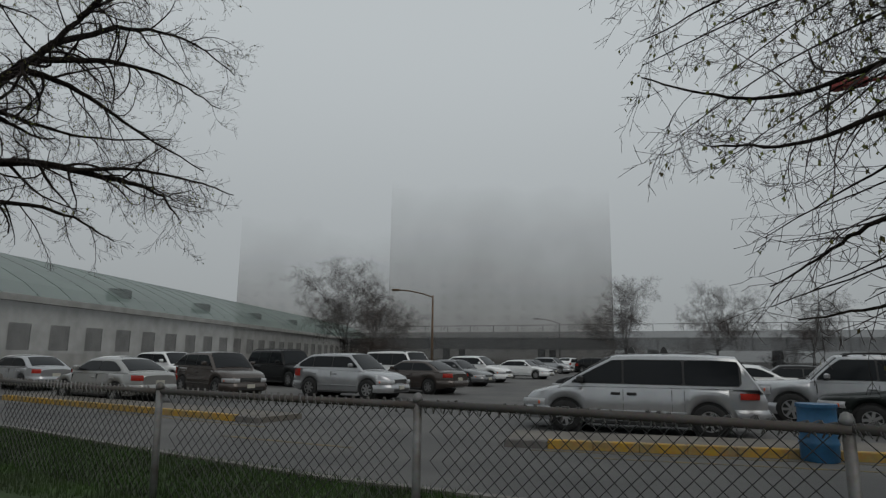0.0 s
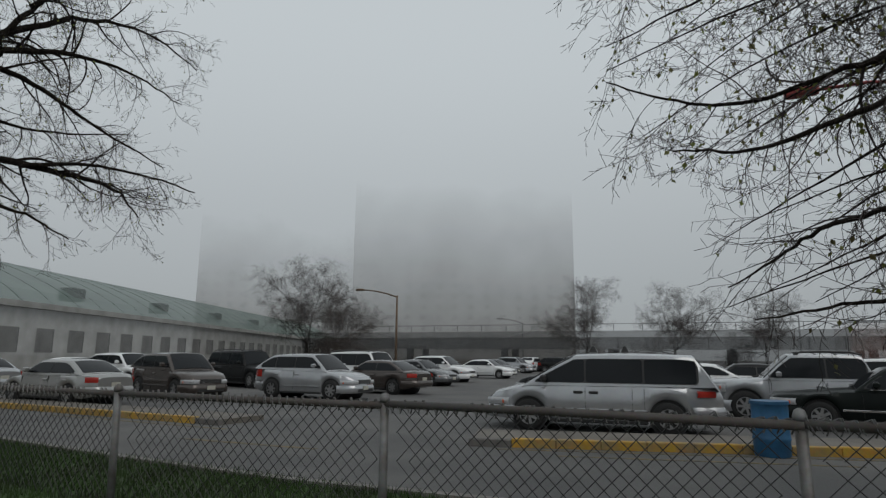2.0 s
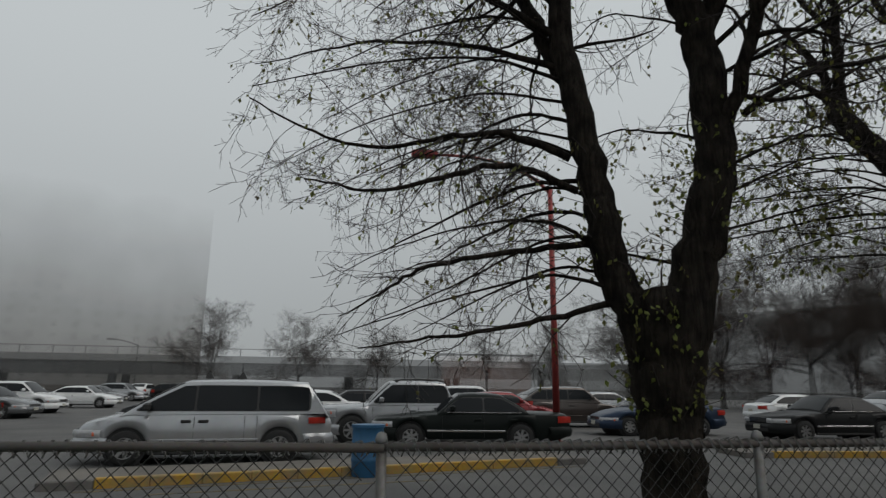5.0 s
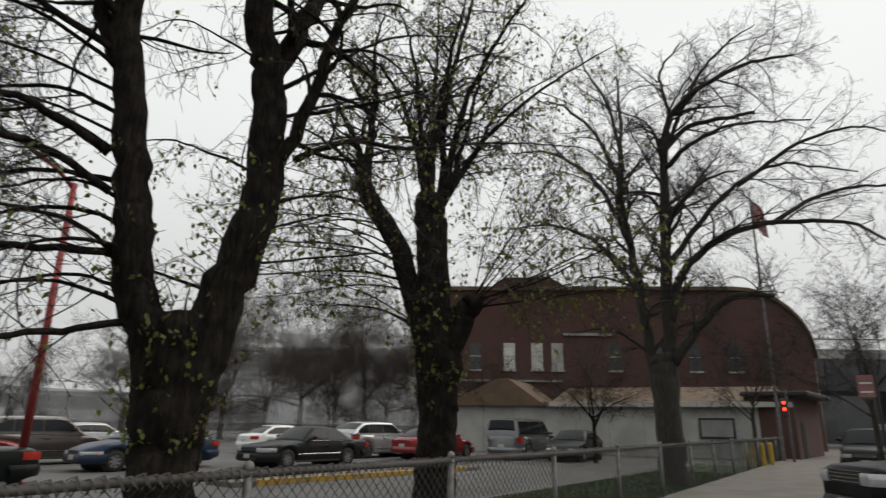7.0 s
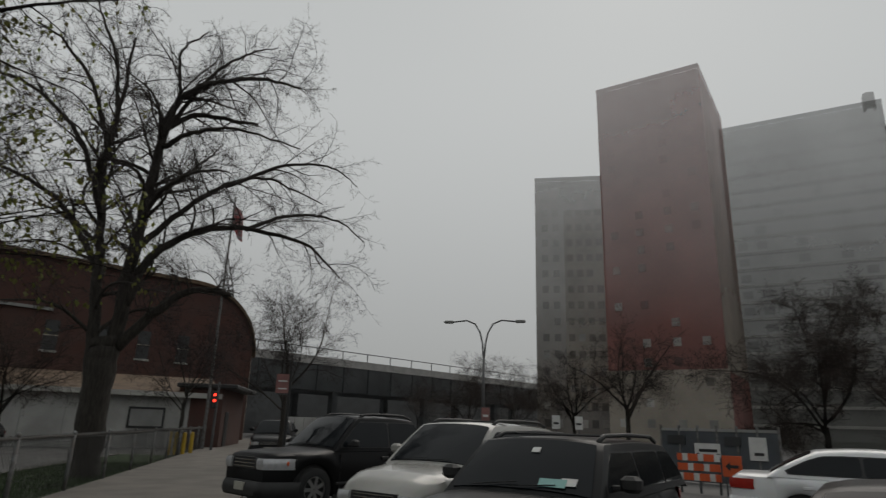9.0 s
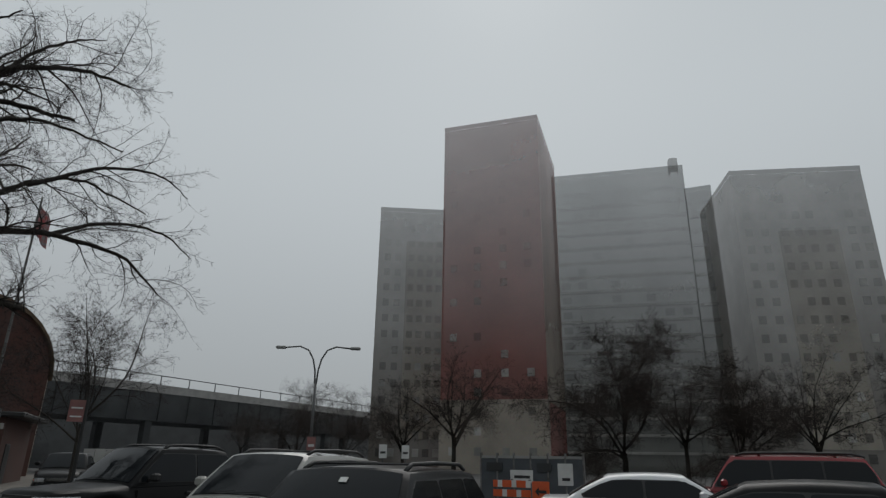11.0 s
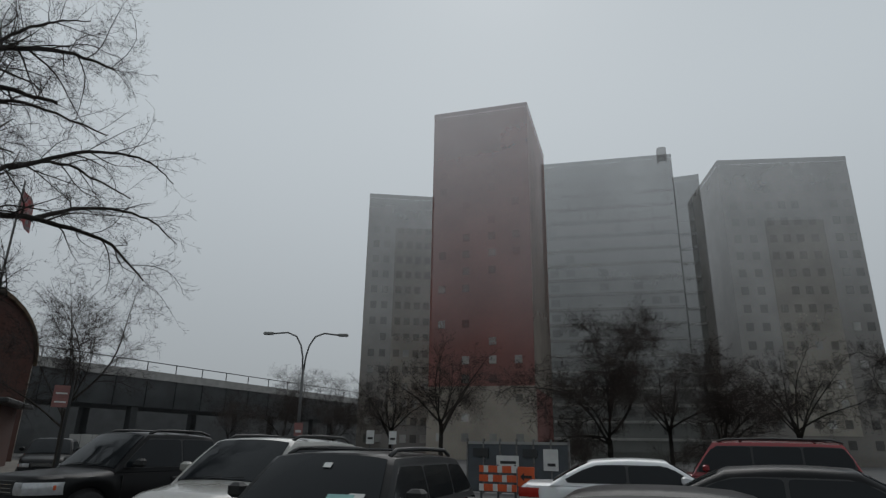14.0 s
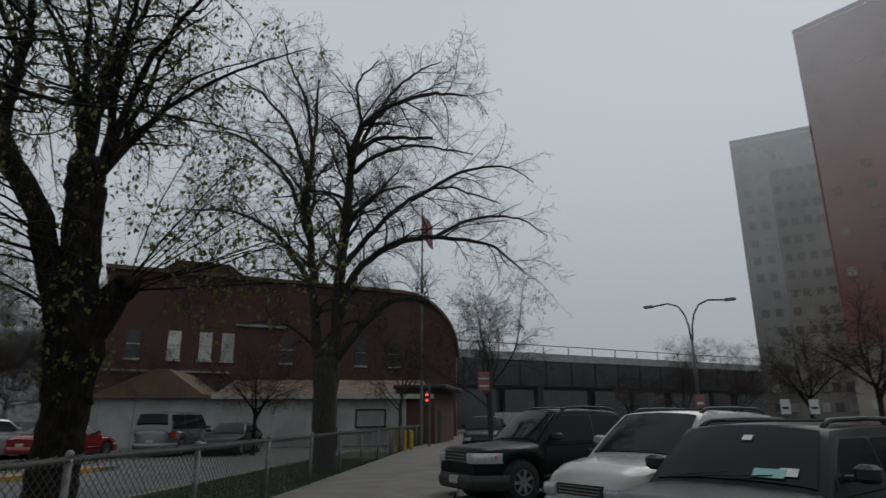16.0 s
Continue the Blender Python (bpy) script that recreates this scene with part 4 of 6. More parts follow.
# ---- trees ----
class Tree:
    """Grows bare limbs, twigs and young leaves into three meshes."""

    def __init__(self, seed, depth=4, twig=1.0, leaf=0.0, droop=0.0, leaf_size=0.05, thin=1.0):
        self.r = random.Random(seed)
        self.wood, self.twigs, self.leaves = MB(), MB(), MB()
        self.depth, self.twig, self.leaf, self.droop, self.leaf_size, self.thin = depth, twig, leaf, droop, leaf_size, thin

    def jitter(self, a):
        r = self.r
        return Vector((r.gauss(0, a), r.gauss(0, a), r.gauss(0, a)))

    def grow(self, p, d, length, rad, level, lift=0.0, wob=0.13, tip=0.12, bare=0.22):
        """A shoot that wanders in slow bends."""
        r = self.r
        seg = {0: 0.45, 1: 0.28, 2: 0.14, 3: 0.09}.get(level, 0.08) * self.thin
        n = max(2, min(18, int(length / seg)))
        pts, rad_i, p, d = [p.copy()], [rad], p.copy(), d.normalized()
        bend = self.jitter(wob * 0.7)
        for i in range(n):
            bend = bend * 0.7 + self.jitter(wob * 0.62)
            d = (d + bend + Vector((0, 0, lift * length / n))).normalized()
            p = p + d * (length / n)
            pts.append(p.copy())
            rad_i.append(max(0.0026 * self.thin, rad * (1 - (1 - tip) * ((i + 1) / n) ** 0.9)))
        return self.clothe(pts, rad_i, length, level, bare)

    def limb(self, ctrl, r0, r1, level=1, bare=0.15):
        """A limb through a few bends, with its side shoots."""
        c = [ctrl[0] * 2 - ctrl[1], *ctrl, ctrl[-1] * 2 - ctrl[-2]]
        pts = []
        for i in range(1, len(c) - 2):
            for k in range(6):
                f = k / 6
                pts.append(0.5 * (2 * c[i] + (c[i + 1] - c[i - 1]) * f + (2 * c[i - 1] - 5 * c[i] + 4 * c[i + 1] - c[i + 2]) * f * f + (3 * c[i] - c[i - 1] - 3 * c[i + 1] + c[i + 2]) * f ** 3)
                           + self.jitter(min(0.02, r0 * 0.2)))
        pts.append(c[-2].copy())
        n = len(pts) - 1
        rad_i = [r0 + (r1 - r0) * (i / n) ** 0.85 for i in range(n + 1)]
        length = sum((b - a).length for a, b in zip(pts, pts[1:]))
        return self.clothe(pts, rad_i, length, level, bare)

    def clothe(self, pts, rad_i, length, level, bare):
        r, n, rad = self.r, len(pts) - 1, rad_i[0]
        sides = 12 if rad > 0.12 else 6 if rad > 0.035 else 4 if rad > 0.014 else 3
        (self.wood if rad > 0.016 * self.thin else self.twigs).tube(pts, rad_i, sides, rad > 0.05)
        if level >= self.depth:
            if self.leaf and r.random() < self.leaf:
                for _ in range(r.choice((1, 1, 2))):
                    self.add_leaf(pts[r.randrange(len(pts) // 2, len(pts))])
            return pts
        gap = {0: 0.5, 1: 0.24, 2: 0.13, 3: 0.09}.get(level, 0.12) * self.thin / self.twig
        count = max(2, int(length * (1 - bare) / gap))
        for k in range(count):
            f = bare + (1 - bare) * (k + r.random()) / count
            i = min(n - 1, int(f * n))
            q = pts[i].lerp(pts[i + 1], f * n - i)
            axis = (pts[i + 1] - pts[i]).normalized()
            side = axis.orthogonal()
            side.rotate(Matrix.Rotation(r.uniform(0, 2 * math.pi), 3, axis))
            ang = radians(r.uniform(30, 68))
            cd = axis * math.cos(ang) + side.normalized() * math.sin(ang)
            cd.z += 0.12 if level < 1 else -self.droop * r.random()
            cl = min(length * r.uniform(0.22, 0.46) * (1.2 - 0.6 * f), 2.6 if level == 0 else 1.5 * self.thin if level == 1 else 0.7 * self.thin)
            if cl < 0.08:
                continue
            self.grow(q, cd, cl, max(0.0028 * self.thin, rad_i[i] * r.uniform(0.3, 0.5)), level + 1, -self.droop * 0.5 if level > 0 else 0.05, wob=0.2, tip=0.25, bare=0.1)
        return pts

    def add_leaf(self, p):
        r, s = self.r, self.leaf_size * self.r.uniform(0.6, 1.3)
        d = (Vector((0, 0, -1)) + self.jitter(0.5)).normalized()
        a = d.orthogonal().normalized()
        a.rotate(Matrix.Rotation(r.uniform(0, 6.28), 3, d))
        b = d.cross(a) * 0.25
        self.leaves.add([p, p + d * s * 0.45 + (a + b) * s * 0.38, p + d * s * 1.1, p + d * s * 0.45 - (a - b) * s * 0.38, p + d * s * 0.5], [(0, 1, 4), (1, 2, 4), (2, 3, 4), (3, 0, 4)])

    def sprout(self, spread, z0, z1, count):
        """Leafy shoots close round the trunk and the fork."""
        r = self.r
        for _ in range(count // 4):
            a, z = r.uniform(0, 6.28), r.uniform(z0, z1)
            p = Vector((math.cos(a), math.sin(a), 0)) * spread * r.uniform(0.45, 1.0) + Vector((0, 0, z))
            q = p * 1.0
            q.x, q.y = p.x * 0.35, p.y * 0.35
            q.z -= 0.25
            self.twigs.tube([q, (p + q) / 2 + Vector((0, 0, 0.05)), p], [0.006, 0.005, 0.003], 3, False)
            for _ in range(4):
                self.add_leaf(q.lerp(p, r.uniform(0.5, 1.05)) + self.jitter(0.03))

    def sprout_along(self, pts, count):
        """Leafy shoots straight out of a stem."""
        r = self.r
        for _ in range(count):
            i = r.randrange(len(pts) - 1)
            q = pts[i].lerp(pts[i + 1], r.random())
            a = r.uniform(0, 6.28)
            p = q + Vector((math.cos(a), math.sin(a), r.uniform(0.2, 0.9))) * r.uniform(0.25, 0.5)
            self.twigs.tube([q, (p + q) / 2 + self.jitter(0.02), p], [0.006, 0.005, 0.003], 3, False)
            for _ in range(4):
                self.add_leaf(q.lerp(p, r.uniform(0.55, 1.05)) + self.jitter(0.03))

    def finish(self, label, base, bark=None, leaf_mat=None, group=""):
        root = thing("tree", label, "tree", Matrix.Translation(base), group)
        part("trunk", self.wood, bark or BARK, root, smooth=True)
        if self.twigs.v:
            part("crown", self.twigs, TWIG, root)["kind"] = "stuff"
        if self.leaves.v:
            part("foliage", self.leaves, leaf_mat or LEAF, root, "small yellow-green young leaves")["kind"] = "stuff"
        return root


def way(heading, rise):
    h, e = radians(heading), radians(rise)
    return Vector((math.cos(h) * math.cos(e), math.sin(h) * math.cos(e), math.sin(e)))


def stem_point(pts, z):
    for a, b in zip(pts, pts[1:]):
        if b.z >= z:
            return a.lerp(b, (z - a.z) / max(1e-4, b.z - a.z))
    return pts[-1]


def trunk_of(t, height, r0, r1, lean=(0, 0)):
    n = 9
    pts = [Vector((lean[0] * i / n, lean[1] * i / n, -0.1 + (height + 0.1) * i / n)) for i in range(n + 1)]
    pts = [p + Vector((t.r.gauss(0, 0.012), t.r.gauss(0, 0.012), 0)) for p in pts]
    rad = [r0 * (1.35 if i == 0 else 1.12 if i == 1 else 1) + (r1 - r0) * i / n for i in range(n + 1)]
    t.wood.tube(pts, rad, 14, True)
    return pts[-1]


class Stand:
    """Bends of a limb as seen from the standing point: metres to the right of the foot, height, and metres further away."""

    def __init__(self, az, d):
        self.base, self.d = bearing(az, d), d
        a = radians(az)
        self.right, self.away = Vector((math.cos(a), math.sin(a), 0)), Vector((-math.sin(a), math.cos(a), 0))

    def __call__(self, *bends):
        out = []
        for u, z, w in bends:
            k = 1 + w / self.d
            out.append(self.right * u * k + self.away * w + Vector((0, 0, 1.6 + (z - 1.6) * k)))
        return out


# the nearest tree: two stems from a low fork, long level limbs over the car park side
t1 = Tree(11, depth=4, twig=1.1, leaf=0.25, droop=0.5, leaf_size=0.052)
at = Stand(-56.7, 6.2)
t1.limb(at((0, -0.1, 0), (0.0, 0.5, 0), (0.0, 1.4, 0), (-0.02, 2.0, 0), (0.0, 2.45, 0)), 0.30, 0.24, 9)
left = t1.limb(at((-0.06, 1.2, 0), (-0.16, 2.0, 0), (-0.40, 2.75, 0), (-0.57, 3.65, 0.05), (-0.74, 4.7, 0.1), (-0.88, 5.7, 0.1), (-1.1, 7.8, 0.2)), 0.215, 0.11, 9)
right = t1.limb(at((0.05, 1.2, 0), (0.15, 2.0, 0), (0.40, 2.95, 0), (0.58, 3.84, 0), (0.55, 4.86, 0), (0.36, 5.65, -0.1), (0.1, 7.6, -0.2)), 0.255, 0.13, 9)
t1.limb(at((0.50, 4.9, 0), (0.81, 5.76, 0.1), (1.2, 6.8, 0.3), (1.5, 8.2, 0.4)), 0.13, 0.06, 1)
t1.limb(at((0.58, 3.7, 0), (0.93, 4.79, -0.2), (1.22, 5.9, -0.4), (1.7, 7.4, -0.6)), 0.085, 0.04, 1)
t1.limb(at((-0.72, 4.6, 0.1), (-1.1, 5.5, 0.3), (-1.45, 6.6, 0.6), (-1.6, 8.0, 0.8)), 0.10, 0.05, 1)
t1.limb(at((-0.72, 3.55, 0), (-1.42, 3.9, -0.4), (-2.3, 3.81, -0.9), (-3.0, 3.77, -1.1), (-3.9, 4.0, -1.25)), 0.042, 0.008)
t1.limb(at((-0.78, 3.9, 0), (-1.44, 4.25, -0.2), (-2.04, 4.31, -0.4), (-2.94, 4.29, -0.7), (-3.8, 4.58, -0.9), (-4.8, 5.2, -0.9)), 0.045, 0.008)
t1.limb(at((-0.58, 3.0, 0), (-1.48, 2.95, -0.5), (-2.3, 2.85, -1.1), (-2.8, 2.6, -1.1), (-3.35, 2.35, -1.2)), 0.036, 0.006)
t1.limb(at((-0.86, 5.3, 0.1), (-2.0, 6.2, -0.2), (-3.4, 6.6, -0.5), (-4.9, 6.4, -0.7)), 0.05, 0.006)
t1.limb(at((-0.80, 4.9, 0.1), (-1.9, 5.4, 0.2), (-3.3, 5.7, 0.2), (-4.8, 5.7, 0.2)), 0.04, 0.006)
t1.limb(at((-0.40, 2.4, 0), (-1.0, 2.28, -0.4), (-1.76, 2.15, -0.9), (-2.4, 2.08, -1.0), (-3.1, 2.0, -1.2)), 0.036, 0.006)
t1.limb(at((0.85, 4.15, 0), (1.4, 4.47, 0.3), (2.1, 4.55, 0.7), (3.3, 4.88, 1.2), (4.4, 5.05, 1.5)), 0.042, 0.008)
for k in range(22):
    z = 2.5 + 4.6 * (k / 21) ** 1.1
    reach, w = t1.r.uniform(2.2, 3.2) if z < 3.6 else t1.r.uniform(3.2, 4.9) if z < 5.6 else t1.r.uniform(2.4, 3.8), t1.r.uniform(-1.5, 2.2)
    rise = (z - 3.0) * 0.32 + t1.r.uniform(-0.6, 0.5)
    p0 = stem_point(left, z)
    out = (-at.right * reach + at.away * w).normalized()
    t1.limb([p0, p0 + out * reach * 0.25 + Vector((0, 0, 0.18 + rise * 0.45)), p0 + out * reach * 0.6 + Vector((0, 0, rise * 0.9)), p0 + out * reach + Vector((0, 0, rise * 1.1 - 0.35))],
            t1.r.uniform(0.020, 0.034), 0.005)
for k in range(15):
    z = 2.7 + 4.2 * k / 14
    reach, w = t1.r.uniform(1.8, 3.6), t1.r.uniform(-1.6, 2.6)
    rise = 0.35 + (z - 2.6) * 0.32 + t1.r.uniform(-0.2, 0.3)
    p0 = stem_point(right, z)
    out = (at.right * reach * (1 if k % 4 else -0.5) + at.away * w).normalized()
    t1.limb([p0, p0 + out * reach * 0.3 + Vector((0, 0, rise * 0.5)), p0 + out * reach * 0.65 + Vector((0, 0, rise)), p0 + out * reach + Vector((0, 0, rise * 1.15))], t1.r.uniform(0.018, 0.032), 0.005)
t1.sprout(0.50, 1.5, 2.9, 200)
t1.sprout_along(left[:20], 60)
t1.sprout_along(right[:20], 60)
t1.finish("big bare linden with low fork and first leaves behind the fence", at.base, group="trees along the fence")

# the second tree: pollarded knobs with long shoots
t2 = Tree(23, depth=4, twig=1.15, leaf=0.28, droop=0.2, leaf_size=0.09)
at = Stand(-79.0, 11.6)
t2.limb(at((-0.05, -0.1, 0), (-0.04, 0.8, 0), (0.0, 1.8, 0), (0.0, 2.6, 0), (0.03, 3.1, 0)), 0.39, 0.30, 9)
limb = t2.limb(at((-0.1, 1.6, 0), (-0.22, 2.7, 0), (-0.45, 3.7, 0), (-0.85, 4.95, 0.1), (-1.45, 5.9, 0.1), (-1.55, 6.2, 0.1)), 0.24, 0.17, 9)
mid = t2.limb(at((0.0, 1.8, 0), (0.0, 2.9, 0), (-0.1, 3.9, 0), (-0.18, 5.0, 0), (-0.2, 5.85, 0)), 0.30, 0.30, 9)
stub = t2.limb(at((0.1, 1.8, 0), (0.18, 2.8, 0), (0.42, 3.5, 0), (0.62, 3.85, 0)), 0.26, 0.22, 9)
for foot, tips in (((-1.5, 6.1, 0.1), ((-1.9, 9.6, 0.4), (-2.6, 8.6, -0.5), (-1.2, 10.4, 0.6), (-3.4, 7.6, 0.2))),
                   ((-0.25, 5.7, 0), ((-1.0, 10.3, 0), (-0.1, 11.0, 0.8), (-2.0, 9.4, -0.6), (0.5, 10.6, -1.0))),
                   ((0.0, 5.7, 0), ((1.6, 9.7, 0), (2.5, 8.8, 0.8), (1.0, 12.4, 0.5), (3.6, 9.4, -0.5), (2.4, 11.4, -0.8)))):
    for u, z, w in tips:
        du, dz = u - foot[0], z - foot[1]
        t2.limb(at(foot, (foot[0] + du * 0.22 + t2.r.uniform(-0.15, 0.15), foot[1] + dz * 0.38, w * 0.2), (foot[0] + du * 0.55 + t2.r.uniform(-0.2, 0.2), foot[1] + dz * 0.72, w * 0.6), (u, z, w)),
                t2.r.uniform(0.07, 0.11), 0.008, 1, 0.15)
for k in range(11):
    a = radians(4 + 62 * k / 10 + t2.r.uniform(-7, 7))
    ln, w = t2.r.uniform(2.8, 4.8), t2.r.uniform(-1.4, 1.4)
    foot = (0.6 + t2.r.uniform(-0.2, 0.1), 3.75 + t2.r.uniform(-0.25, 0.1), 0)
    t2.limb(at(foot, (0.6 + t2.r.uniform(-0.15, 0.15) + ln * 0.35 * math.cos(a), 3.8 + ln * 0.32 * math.sin(a), w * 0.3), (0.6 + ln * 0.7 * math.cos(a), 3.85 + ln * 0.72 * math.sin(a), w * 0.7), (0.6 + ln * math.cos(a), 3.8 + ln * 1.02 * math.sin(a) - 0.1, w)),
            t2.r.uniform(0.014, 0.030), 0.005)
for k in range(15):
    z, ln, w = t2.r.uniform(3.2, 5.8), t2.r.uniform(2.2, 4.2), t2.r.uniform(-1.8, 1.6)
    p0 = stem_point(limb, z)
    out = (-at.right * ln + at.away * w).normalized()
    e = t2.r.uniform(-0.1, 0.45)
    t2.limb([p0, p0 + out * ln * 0.3 + Vector((0, 0, 0.15 + ln * 0.3 * e)), p0 + out * ln * 0.7 + Vector((0, 0, ln * 0.62 * e)), p0 + out * ln + Vector((0, 0, ln * 0.8 * e - 0.1))], t2.r.uniform(0.018, 0.034), 0.005)
t2.sprout(0.75, 2.2, 4.0, 240)
t2.sprout_along(limb, 50)
t2.sprout_along(mid, 60)
t2.finish("old pollarded linden with knobbly limbs and sparse leaves", at.base, group="trees along the fence")

# the third tree: tall, wide round crown of arching limbs
t3 = Tree(37, depth=4, twig=1.7, leaf=0.0, droop=0.14, thin=1.1)
at = Stand(-99.5, 19.6)
t3.limb(at((-0.1, -0.1, 0), (-0.12, 0.8, 0), (-0.15, 2.0, 0), (-0.2, 3.1, 0), (-0.2, 3.7, 0)), 0.40, 0.34, 9)
for r0, r1, bends in ((0.25, 0.05, ((-0.25, 1.8, 0), (-0.45, 3.4, 0), (-0.72, 6.1, 0), (-1.0, 8.4, 0), (-0.9, 10.6, 0), (-0.85, 13.0, 0.2))),
                      (0.29, 0.05, ((-0.05, 1.8, 0), (0.03, 3.4, 0), (0.16, 6.4, 0), (0.3, 8.8, 0), (0.45, 10.7, 0), (1.2, 11.9, 0), (3.0, 12.8, 0.3), (4.4, 12.9, 0.5))),
                      (0.19, 0.03, ((0.1, 4.6, 0), (0.8, 6.4, 0), (2.6, 7.4, -0.2), (5.0, 7.3, -0.4), (6.4, 6.3, -0.5))),
                      (0.14, 0.03, ((0.1, 6.2, 0), (1.2, 7.6, 0.3), (2.4, 8.8, 0.6), (3.8, 9.3, 0.9), (5.6, 8.8, 1.2))),
                      (0.12, 0.07, ((0.4, 10.2, 0), (1.2, 10.9, 0.2), (2.2, 11.05, 0.3), (3.15, 11.1, 0.4))),
                      (0.11, 0.03, ((0.4, 9.6, 0), (1.2, 10.3, -0.8), (2.6, 10.8, -1.4), (4.6, 10.6, -1.9))),
                      (0.20, 0.09, ((0.1, 3.4, 0), (1.0, 4.6, -0.4), (1.9, 5.3, -0.7), (3.0, 5.3, -0.9))),
                      (0.13, 0.03, ((-0.7, 5.6, 0), (-1.8, 7.2, 0.3), (-3.2, 8.0, 0.5), (-4.8, 8.0, 0.6))),
                      (0.12, 0.03, ((-0.95, 7.6, 0), (-1.8, 9.4, 0.4), (-3.2, 10.6, 0.7), (-4.6, 10.8, 0.8))),
                      (0.11, 0.03, ((-0.95, 9.0, 0), (-1.6, 10.8, -0.5), (-2.6, 12.2, -0.9), (-3.4, 12.6, -1.0))),
                      (0.11, 0.03, ((0.42, 9.8, 0), (0.6, 11.6, -0.4), (0.5, 13.0, -0.6), (1.2, 14.0, -0.6))),
                      (0.11, 0.03, ((0.3, 8.0, 0), (1.0, 8.6, 2.0), (1.8, 9.6, 3.6), (2.2, 10.2, 4.8))),
                      (0.11, 0.03, ((-0.8, 7.0, 0), (-1.2, 8.2, -1.8), (-1.0, 9.4, -3.2), (-1.4, 9.8, -4.2))),
                      (0.10, 0.02, ((-0.9, 9.6, 0), (-1.2, 12.0, 0.3), (-1.9, 13.6, 0.4), (-2.2, 14.8, 0.4))),
                      (0.10, 0.02, ((0.45, 10.2, 0), (1.5, 12.4, 0.3), (2.6, 13.7, 0.5), (3.5, 14.2, 0.6))),
                      (0.09, 0.02, ((2.4, 8.75, 0.6), (4.2, 9.9, 0.6), (5.8, 10.2, 0.6), (6.8, 9.7, 0.6))),
                      (0.09, 0.02, ((3.2, 7.45, -0.2), (4.6, 8.2, 0.2), (6.2, 8.3, 0.4), (7.2, 7.7, 0.5))),
                      (0.10, 0.03, ((0.2, 7.2, 0), (0.6, 8.2, -1.8), (1.4, 9.0, -3.0), (2.4, 9.2, -3.8)))):
    t3.limb(at(*bends), r0 * 0.85, r1 * 0.7, 0, 0.2)
for k in range(14):
    u = t3.r.uniform(1.2, 3.1)
    t3.grow(at((u, 5.2, -0.8))[0], Vector((t3.r.uniform(-0.2, 0.4), t3.r.uniform(-0.4, 0.4), 1)), t3.r.uniform(1.0, 2.0), 0.022, 2, 0.02, 0.12)
t3.finish("tall bare elm with wide rounded crown by the pavement", at.base, BARK_PALE, group="trees along the fence")

# the tree beyond the fence whose limbs reach in over the car park
t4 = Tree(51, depth=4, twig=1.25, leaf=0.22, droop=0.26, leaf_size=0.045, thin=1.15)
at = Stand(42.5, 14.6)
t4.limb(at((0, -0.1, 0), (0, 1.0, 0), (0.02, 2.2, 0), (0.05, 3.2, 0)), 0.40, 0.34, 9)
main = t4.limb(at((0.0, 3.0, 0), (0.1, 5.0, 0), (0.2, 8.0, 0), (0.3, 11.5, 0.3)), 0.30, 0.12, 9)
for r0, bends in ((0.14, ((0.1, 5.4, 0), (1.28, 7.1, 0), (1.96, 8.03, 0), (2.7, 9.2, 0), (4.2, 10.8, 0))),
                  (0.085, ((1.6, 7.55, 0), (3.04, 8.04, 0.1), (4.4, 8.1, 0.3), (5.7, 7.7, 0.4))),
                  (0.075, ((1.5, 7.35, 0), (2.6, 7.2, -0.2), (3.77, 6.64, -0.4), (5.4, 6.0, -0.6))),
                  (0.12, ((0.1, 4.6, 0), (1.5, 5.35, 0), (3.33, 5.4, -0.1), (4.4, 5.23, -0.1), (4.95, 4.7, -0.1))),
                  (0.05, ((2.6, 5.4, -0.1), (3.8, 5.7, -0.4), (5.2, 5.7, -0.6), (6.2, 5.55, -0.7))),
                  (0.07, ((0.1, 4.2, 0), (1.3, 4.5, -0.5), (2.6, 4.45, -0.8), (3.6, 4.0, -0.9))),
                  (0.08, ((2.0, 8.1, 0), (3.4, 9.0, 0.5), (4.8, 9.2, 0.8), (6.0, 8.7, 1.0))),
                  (0.07, ((2.4, 8.8, 0), (3.2, 10.2, -0.6), (4.4, 11.0, -0.9), (5.6, 11.0, -1.0))),
                  (0.08, ((0.2, 6.4, 0), (1.3, 6.3, 1.0), (2.8, 6.2, 1.8), (4.6, 6.6, 2.2))),
                  (0.08, ((0.2, 8.0, 0), (1.2, 9.4, -1.0), (2.4, 10.4, -1.6), (4.0, 10.2, -2.0))),
                  (0.09, ((0.2, 7.0, 0), (-1.4, 8.4, 0.6), (-3.0, 9.2, 1.0), (-4.6, 9.2, 1.2))),
                  (0.09, ((0.2, 9.0, 0), (0.8, 10.6, 0.8), (1.8, 11.8, 1.4), (3.0, 12.2, 1.6))),
                  (0.07, ((0.05, 3.6, 0), (-1.2, 4.8, -0.6), (-2.6, 5.4, -1.0), (-4.0, 5.4, -1.2)))):
    t4.limb(at(*bends), r0, 0.012, 1, 0.1)
t4.finish("large bare tree with spreading limbs on the grass verge", at.base, group="trees along the fence")


